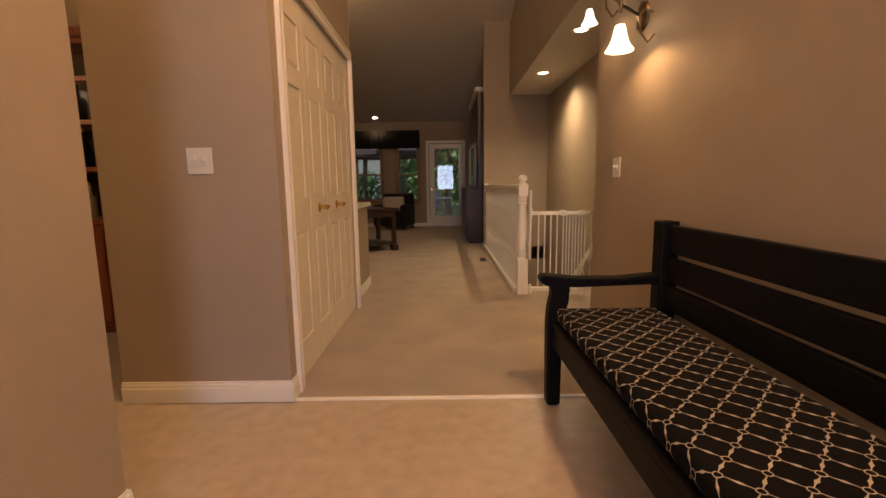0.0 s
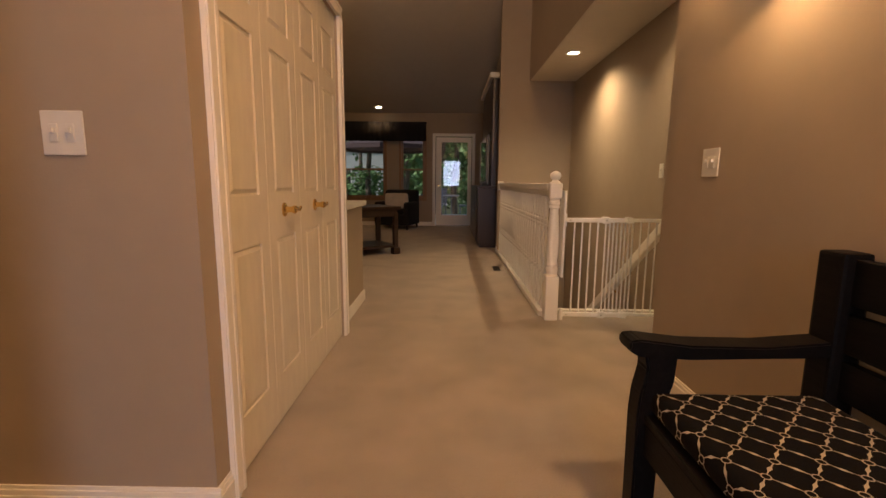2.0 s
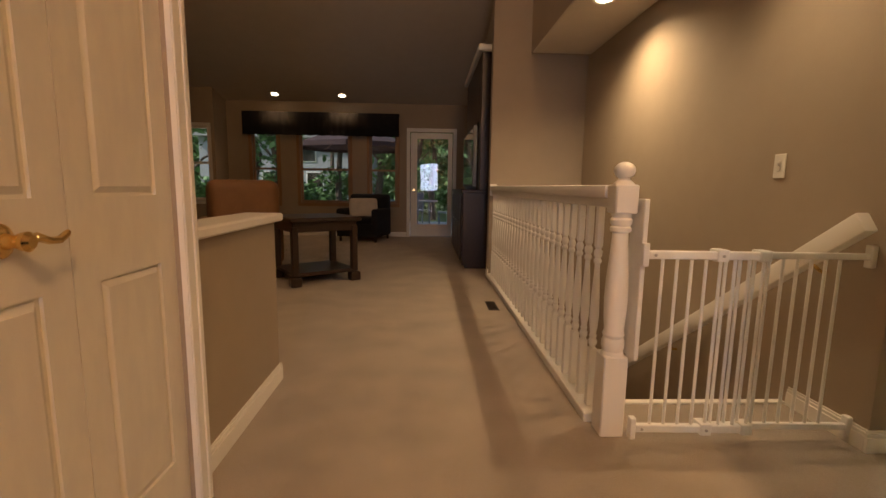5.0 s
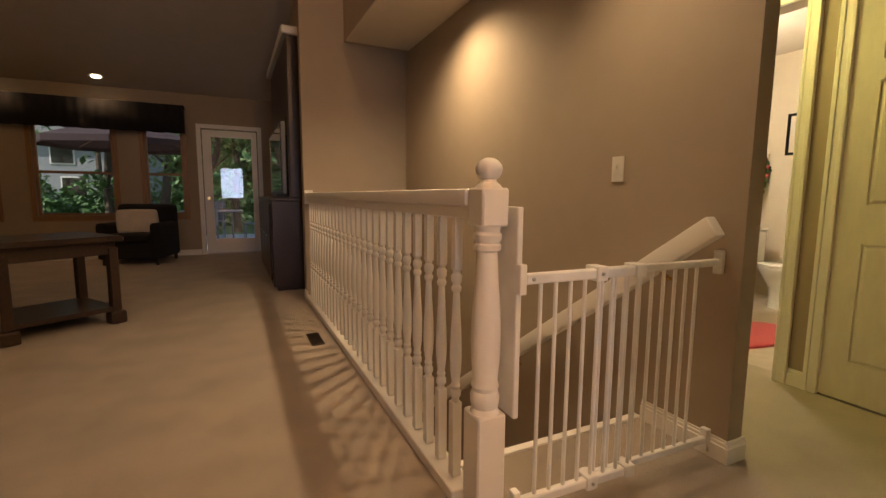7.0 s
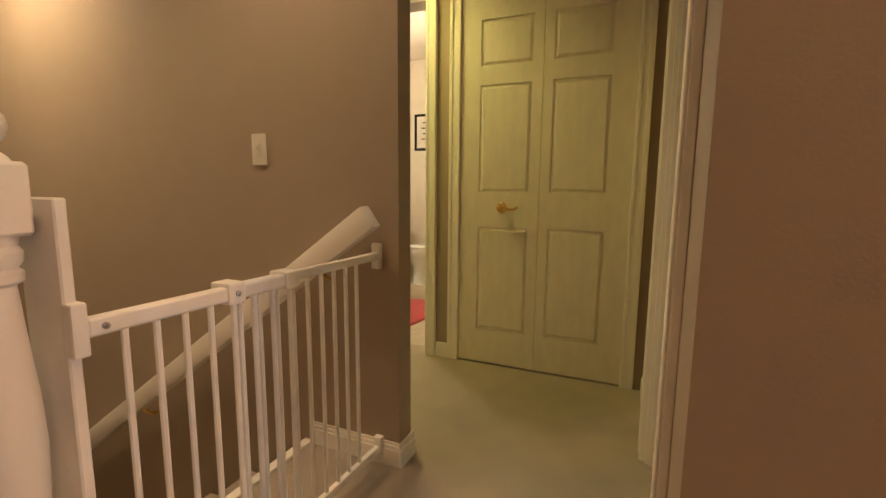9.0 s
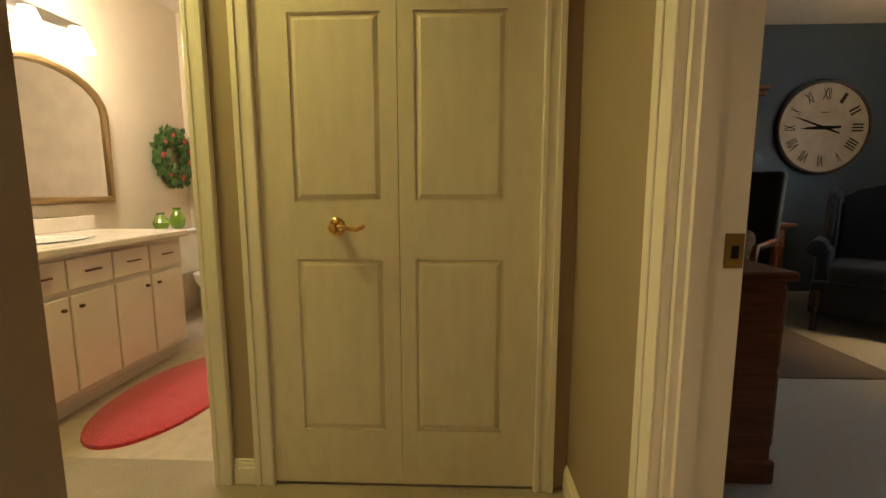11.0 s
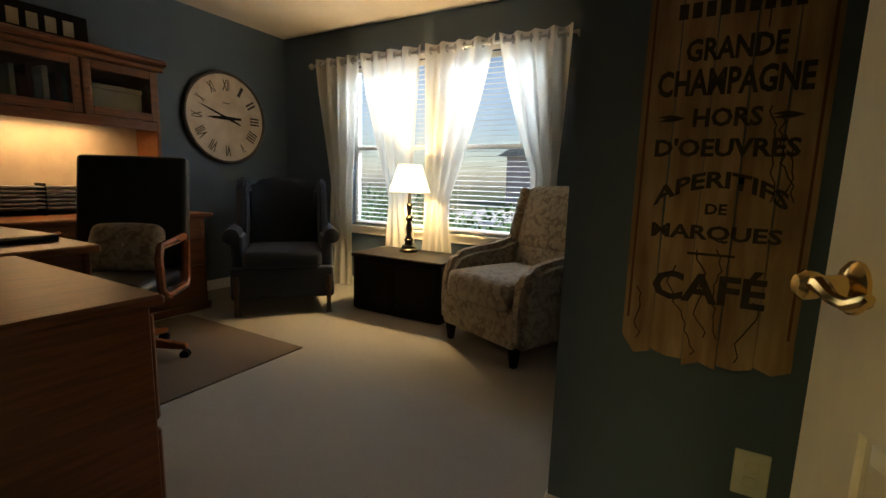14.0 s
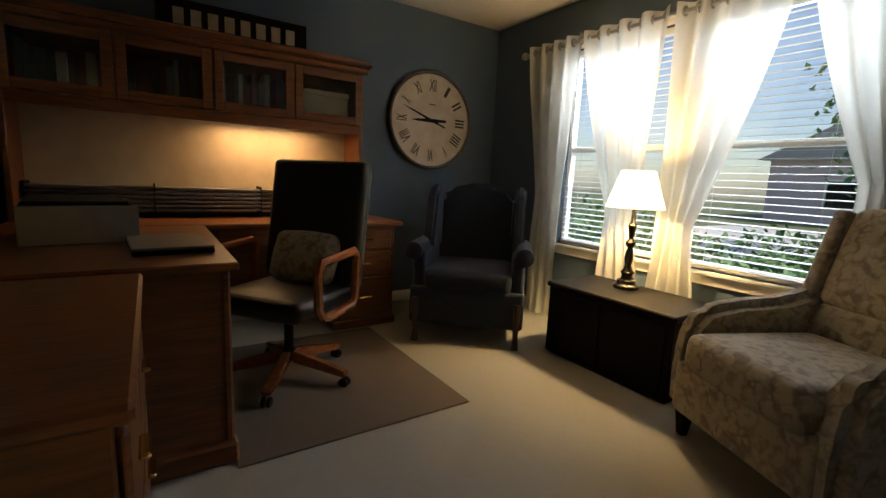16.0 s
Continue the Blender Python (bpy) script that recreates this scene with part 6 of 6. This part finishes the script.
lathe(bm, [(0.388, 0.188), (0.405, 0.190), (0.412, 0.17)], 28, Matrix.Translation((5.55, 6.42, 0.004)) @ Matrix.Diagonal((0.95, 1.22, 1, 1)))
part("seat", bm, PORCELAIN, toilet, "", True)
boxes("tank", PORCELAIN, (5.33, 5.77, 6.72, 6.93, 0.38, 0.70), parent=toilet, bevel=0.02)
boxes("tank_lid", PORCELAIN, (5.32, 5.78, 6.71, 6.935, 0.7005, 0.73), parent=toilet, bevel=0.01)
boxes("lever", STEEL, (5.36, 5.42, 6.695, 6.709, 0.64, 0.65), parent=toilet, bevel=0.003)
def oval_rug(name, label, cx, cy, rx, ry):
    t = thing(name, label, "bath rug")
    bm = bmesh.new()
    lathe(bm, [(0.004, 1.0), (0.018, 0.99), (0.024, 0.95), (0.024, 0.6)], 40, Matrix.Translation((cx, cy, 0)) @ Matrix.Diagonal((rx, ry, 1, 1)))
    part("body", bm, RED, t, "", True)


oval_rug("bath_rug", "bright red oval bath rug before the vanity", 4.38, 6.08, 0.50, 0.26)
oval_rug("toilet_rug", "small red rug in front of the toilet", 5.45, 6.05, 0.26, 0.14)
frm = thing("picture_frame", "small black framed picture on the bathroom wall", "picture", Matrix.Translation((0.12, 0.055, 0.02)))
boxes("frame", BLACK, (5.872, 5.899, 6.40, 6.425, 1.42, 1.82), (5.872, 5.899, 6.675, 6.70, 1.42, 1.82), (5.872, 5.899, 6.425, 6.675, 1.42, 1.445), (5.872, 5.899, 6.425, 6.675, 1.795, 1.82), parent=frm, bevel=0.002)
boxes("print", WHITEF, (5.885, 5.898, 6.425, 6.675, 1.445, 1.795), parent=frm)
for i, z in enumerate((1.72, 1.66, 1.60, 1.54)):
    boxes("bar", BLACK, (5.8835, 5.8848, 6.50, 6.60 + 0.02 * (i % 2), z, z + 0.012), parent=frm)

# ---- outdoors ----
BARK = mat("tree_bark", (0.10, 0.075, 0.055), 0.95, bump=0.6, bump_scale=14, stain=0.3)
LEAVES = mat("tree_foliage", (0.07, 0.15, 0.04), 0.6, colour2=(0.13, 0.25, 0.08), scale=3, stain=0.4, stain_scale=1)


def leaf_cloud(name, parent, centre, radii, n, size, seed, material=LEAVES):
    rng = random.Random(seed)
    verts, faces = [], []
    clumps = [(rng.gauss(0, 0.45), rng.gauss(0, 0.45), rng.gauss(0, 0.42)) for _ in range(max(6, n // 60))]
    for k in range(n):
        c = clumps[rng.randrange(len(clumps))]
        p = [centre[i] + radii[i] * (c[i] + rng.gauss(0, 0.17)) for i in range(3)]
        s1 = size * rng.uniform(0.6, 1.4)
        m = Euler((rng.uniform(-1, 1), rng.uniform(-1, 1), rng.uniform(0, 6.28))).to_matrix()
        b0 = len(verts)
        for q in ((-s1, 0, 0), (0, s1 * 0.5, 0), (s1, 0, 0), (0, -s1 * 0.5, 0)):
            v = m @ Vector(q)
            verts.append((p[0] + v.x, p[1] + v.y, p[2] + v.z))
        faces.append((b0, b0 + 1, b0 + 2, b0 + 3))
    me = bpy.data.meshes.new(name)
    me.from_pydata(verts, [], faces)
    me.materials.append(material)
    ob = new(name, me)
    ob.parent = parent
    return tagged(ob, kind="stuff")


def tree(x, y, z0, h, spread, seed, n=2600):
    rng = random.Random(seed)
    t = thing("garden_tree", "slim leafy green tree in the garden", "tree", group="trees in the garden")
    bm = bmesh.new()
    pts = [(x + rng.uniform(-0.1, 0.1) * i, y + rng.uniform(-0.1, 0.1) * i, z0 + h * 0.75 * i / 5) for i in range(6)]
    tube(bm, pts, 0.1, 8, [0.17 - 0.025 * i for i in range(6)])
    for k in range(6):
        b0 = Vector(pts[2 + k % 3])
        d = Vector((rng.uniform(-1, 1), rng.uniform(-1, 1), rng.uniform(0.4, 1))).normalized() * spread * 0.8
        tube(bm, [b0, b0 + d * 0.5 + Vector((0, 0, 0.1)), b0 + d], 0.03, 5, [0.05, 0.035, 0.012])
    part("trunk", bm, BARK, t)
    leaf_cloud("crown", t, (x, y, z0 + h * 0.72), (spread, spread, h * 0.36), n, 0.13, seed)


GZ = -0.5
for i, (x, y, h, sp) in enumerate(((-6, 22, 9, 2.6), (-3.2, 25, 10, 2.8), (-0.9, 21, 8, 2.2), (1.2, 24, 9, 2.5), (3.4, 21, 8.5, 2.4), (-9, 27, 11, 3.2), (5.5, 27, 10, 3), (-1.8, 31, 12, 3.6), (2.4, 33, 12, 3.6), (-13, 22, 9, 3),
                                   (-5.2, 33, 12, 3.6), (0.4, 19, 6, 1.6), (8.5, 24, 9, 3), (-8.5, 19, 8, 2.6), (-6.2, 17, 6, 1.8), (-11, 20, 9, 3), (-4.4, 19.5, 7, 1.9))):
    tree(x, y, GZ, h, sp, 40 + i)
woods = thing("far_woodland", "dense green woodland beyond the garden lawn", "trees")
for i in range(9):
    leaf_cloud("foliage", woods, (-34 + i * 8, 52 + 2 * (i % 2), 3.5), (6.5, 3, 6.5), 3600, 0.55, 120 + i)
for i in range(7):
    leaf_cloud("undergrowth", woods, (-14 + i * 3.4, 26 + 2 * (i % 3), 0.4), (2.4, 1.2, 1.3), 1500, 0.16, 140 + i)
structure("garden_lawn", mat("garden_lawn", (0.07, 0.12, 0.04), 0.95, colour2=(0.11, 0.16, 0.06), scale=3, bump=0.4, bump_scale=30), (-60, 60, 12.9, 80, -0.8, GZ), label="shaded garden lawn")
structure("garden_deck", mat("grey_wood_deck", (0.50, 0.50, 0.51), 0.6, colour2=(0.42, 0.42, 0.44), scale=4, stretch=(1, 12, 1), stain=0.15), (-4.5, 3.5, 12.9, 17.5, -0.35, -0.06), label="pale grey wooden deck")
structure("front_lawn", mat("front_lawn", (0.08, 0.11, 0.04), 0.95, colour2=(0.12, 0.13, 0.06), scale=3), (-60, 60, -60, 0.6, -0.8, -0.45), label="front lawn")
structure("front_drive", mat("pale_concrete", (0.50, 0.50, 0.50), 0.9, stain=0.1), (-3.0, 13.0, -19, -4.6, -0.449, -0.44), label="pale concrete drive")
SHRUB = mat("shrub_leaves", (0.07, 0.14, 0.04), 0.7, colour2=(0.12, 0.22, 0.07), scale=6, stain=0.3)
for i, (x, y, w, h) in enumerate(((3.2, -1.6, 0.9, 0.6), (4.6, -1.9, 0.9, 0.5), (6.0, -1.7, 0.9, 0.65), (7.5, -2.4, 1.1, 0.9), (5.2, -3.6, 1.2, 0.5))):
    t = thing("shrub", "round green shrub outside the office window", "shrub", group="shrubs outside the office")
    bm = bmesh.new()
    for k in range(5):
        tube(bm, [(x, y, -0.45), (x + 0.3 * math.cos(k * 1.3), y + 0.3 * math.sin(k * 1.3), 0.1)], 0.02, 5)
    part("stem", bm, BARK, t)
    leaf_cloud("crown", t, (x, y, 0.0 + h * 0.2), (w, w * 0.8, h * 0.8), 2600, 0.05, 70 + i, SHRUB)


def house(name, label, m, w, d, h, wall_m, roof_m, wins):
    t = thing(name, label, "house", m)
    boxes("wall", wall_m, (-w / 2, w / 2, 0, d, 0, h), parent=t)
    bm = bmesh.new()
    prism(bm, [(-w / 2 - 0.5, h), (w / 2 + 0.5, h), (0, h + w * 0.28)], d + 1.0, Matrix.Translation((0, -0.5, 0)))
    part("roof", bm, roof_m, t)
    for x, z, ww, hh in wins:
        q = new("window")
        q.parent = t
        boxes("frame", TRIM, (x - ww / 2 - 0.08, x + ww / 2 + 0.08, -0.04, -0.001, z - 0.08, z + hh + 0.08), parent=q, bevel=0.01)
        boxes("pane", DARKGLASS, (x - ww / 2, x + ww / 2, -0.06, -0.041, z, z + hh), parent=q)
    return t


SIDING = mat("grey_siding", (0.34, 0.35, 0.36), 0.8, stain=0.08)
BRICKW = mat("pinkish_brick_wall", (0.62, 0.50, 0.48), 0.9, colour2=(0.54, 0.43, 0.42), scale=20)
ROOFM = mat("grey_roof_shingles", (0.36, 0.355, 0.35), 0.95, scale=12)
house("neighbour_house", "grey neighbouring house beyond the garden trees", Matrix.Translation((-10.5, 40, GZ)), 13, 9, 5.2, SIDING, ROOFM, [(-4, 1, 1.2, 1.5), (-1, 1, 1.2, 1.5), (2.5, 1, 1.2, 1.5), (-3, 3.4, 1.1, 1.2), (2, 3.4, 1.1, 1.2)])
house("street_house", "pinkish brick house across the street", Matrix.Translation((7, -26, -0.45)) @ Matrix.Rotation(math.pi, 4, "Z"), 15, 9, 3.4, BRICKW, ROOFM, [(-4, 0.9, 1.6, 1.4), (0, 0.9, 1.6, 1.4), (4.5, 0.9, 1.6, 1.4)])
CANVAS = mat("dark_maroon_canvas", (0.035, 0.018, 0.020), 0.9, stain=0.2)
umb = thing("patio_umbrella", "open dark maroon patio umbrella on the deck", "umbrella", Matrix.Translation((-0.95, 15.6, -0.06)))
bm = bmesh.new()
lathe(bm, [(2.02, 1.55), (2.14, 1.54), (2.32, 1.05), (2.50, 0.50), (2.62, 0.06), (2.60, 0.05), (2.46, 0.50), (2.28, 1.04), (2.10, 1.51), (2.02, 1.52)], 8, cap=False)
part("canopy", bm, CANVAS, umb)
bm = bmesh.new()
lathe(bm, [(0.05, 0.022), (2.66, 0.022), (2.70, 0.01)], 12)
part("pole", bm, TANWOOD, umb, "", True)
bm = bmesh.new()
lathe(bm, [(0.0, 0.26), (0.03, 0.26), (0.07, 0.10), (0.16, 0.04)], 20)
part("base_plate", bm, VALANCE, umb, "dark base", True)
for k in range(8):
    a = k * math.pi / 4
    bm = bmesh.new()
    tube(bm, [(0.03 * math.cos(a), 0.03 * math.sin(a), 2.56), (1.5 * math.cos(a), 1.5 * math.sin(a), 2.09)], 0.008, 5)
    part("rib", bm, TANWOOD, umb)
for i, (x, y, h, sp) in enumerate(((2.4, -8.5, 4.6, 1.5), (5.6, -11.0, 5.5, 1.9))):
    tree(x, y, -0.45, h, sp, 90 + i, n=2000)
# garden table and chairs on the deck
PATIO = mat("blue_grey_patio_metal", (0.10, 0.13, 0.17), 0.4, 0.4, stain=0.1)
pt = thing("patio_table", "blue grey metal patio table on the deck", "table", Matrix.Translation((0.6, 15.0, -0.06)))
bm = bmesh.new()
lathe(bm, [(0.70, 0.60), (0.72, 0.62), (0.735, 0.60)], 28)
part("tabletop", bm, PATIO, pt)
for k in range(4):
    bm = bmesh.new()
    a = k * math.pi / 2 + 0.5
    tube(bm, [(0.42 * math.cos(a), 0.42 * math.sin(a), 0.70), (0.46 * math.cos(a), 0.46 * math.sin(a), 0.0)], 0.018, 6)
    part("leg", bm, PATIO, pt)
pc = thing("patio_chair", "blue grey metal patio chair on the deck", "chair", facing(1.45, 15.0, -1, 0.1), "chairs round the patio table")
pc.location.z = -0.06
boxes("seat", PATIO, (-0.24, 0.24, -0.24, 0.22, 0.42, 0.45), parent=pc, bevel=0.01)
boxes("backrest", PATIO, (-0.24, 0.24, 0.20, 0.23, 0.46, 0.92), parent=pc, bevel=0.01)
for x in (-0.22, 0.20):
    for y in (-0.22, 0.19):
        boxes("leg", PATIO, (x, x + 0.02, y, y + 0.02, 0, 0.419), parent=pc)
for x, y, dx, dy in ((-0.25, 15.05, 1, 0), (0.6, 15.95, 0, -1), (0.5, 14.1, 0, 1)):
    m = facing(x, y, dx, dy)
    m.translation.z = -0.06
    copy_thing(pc, m)

entry_door = thing("entry_door", "white front door with a tall glass panel behind the entry", "door")
boxes("leaf", TRIM, (0.56, 0.62, -1.598, -1.56, 0.01, 2.05), (1.48, 1.54, -1.598, -1.56, 0.01, 2.05), (0.62, 1.48, -1.598, -1.56, 0.01, 0.28), (0.62, 1.48, -1.598, -1.56, 2.0, 2.05), parent=entry_door, bevel=0.003)
boxes("pane", PLASTIC, (0.62, 1.48, -1.597, -1.59, 0.28, 2.0), parent=entry_door)
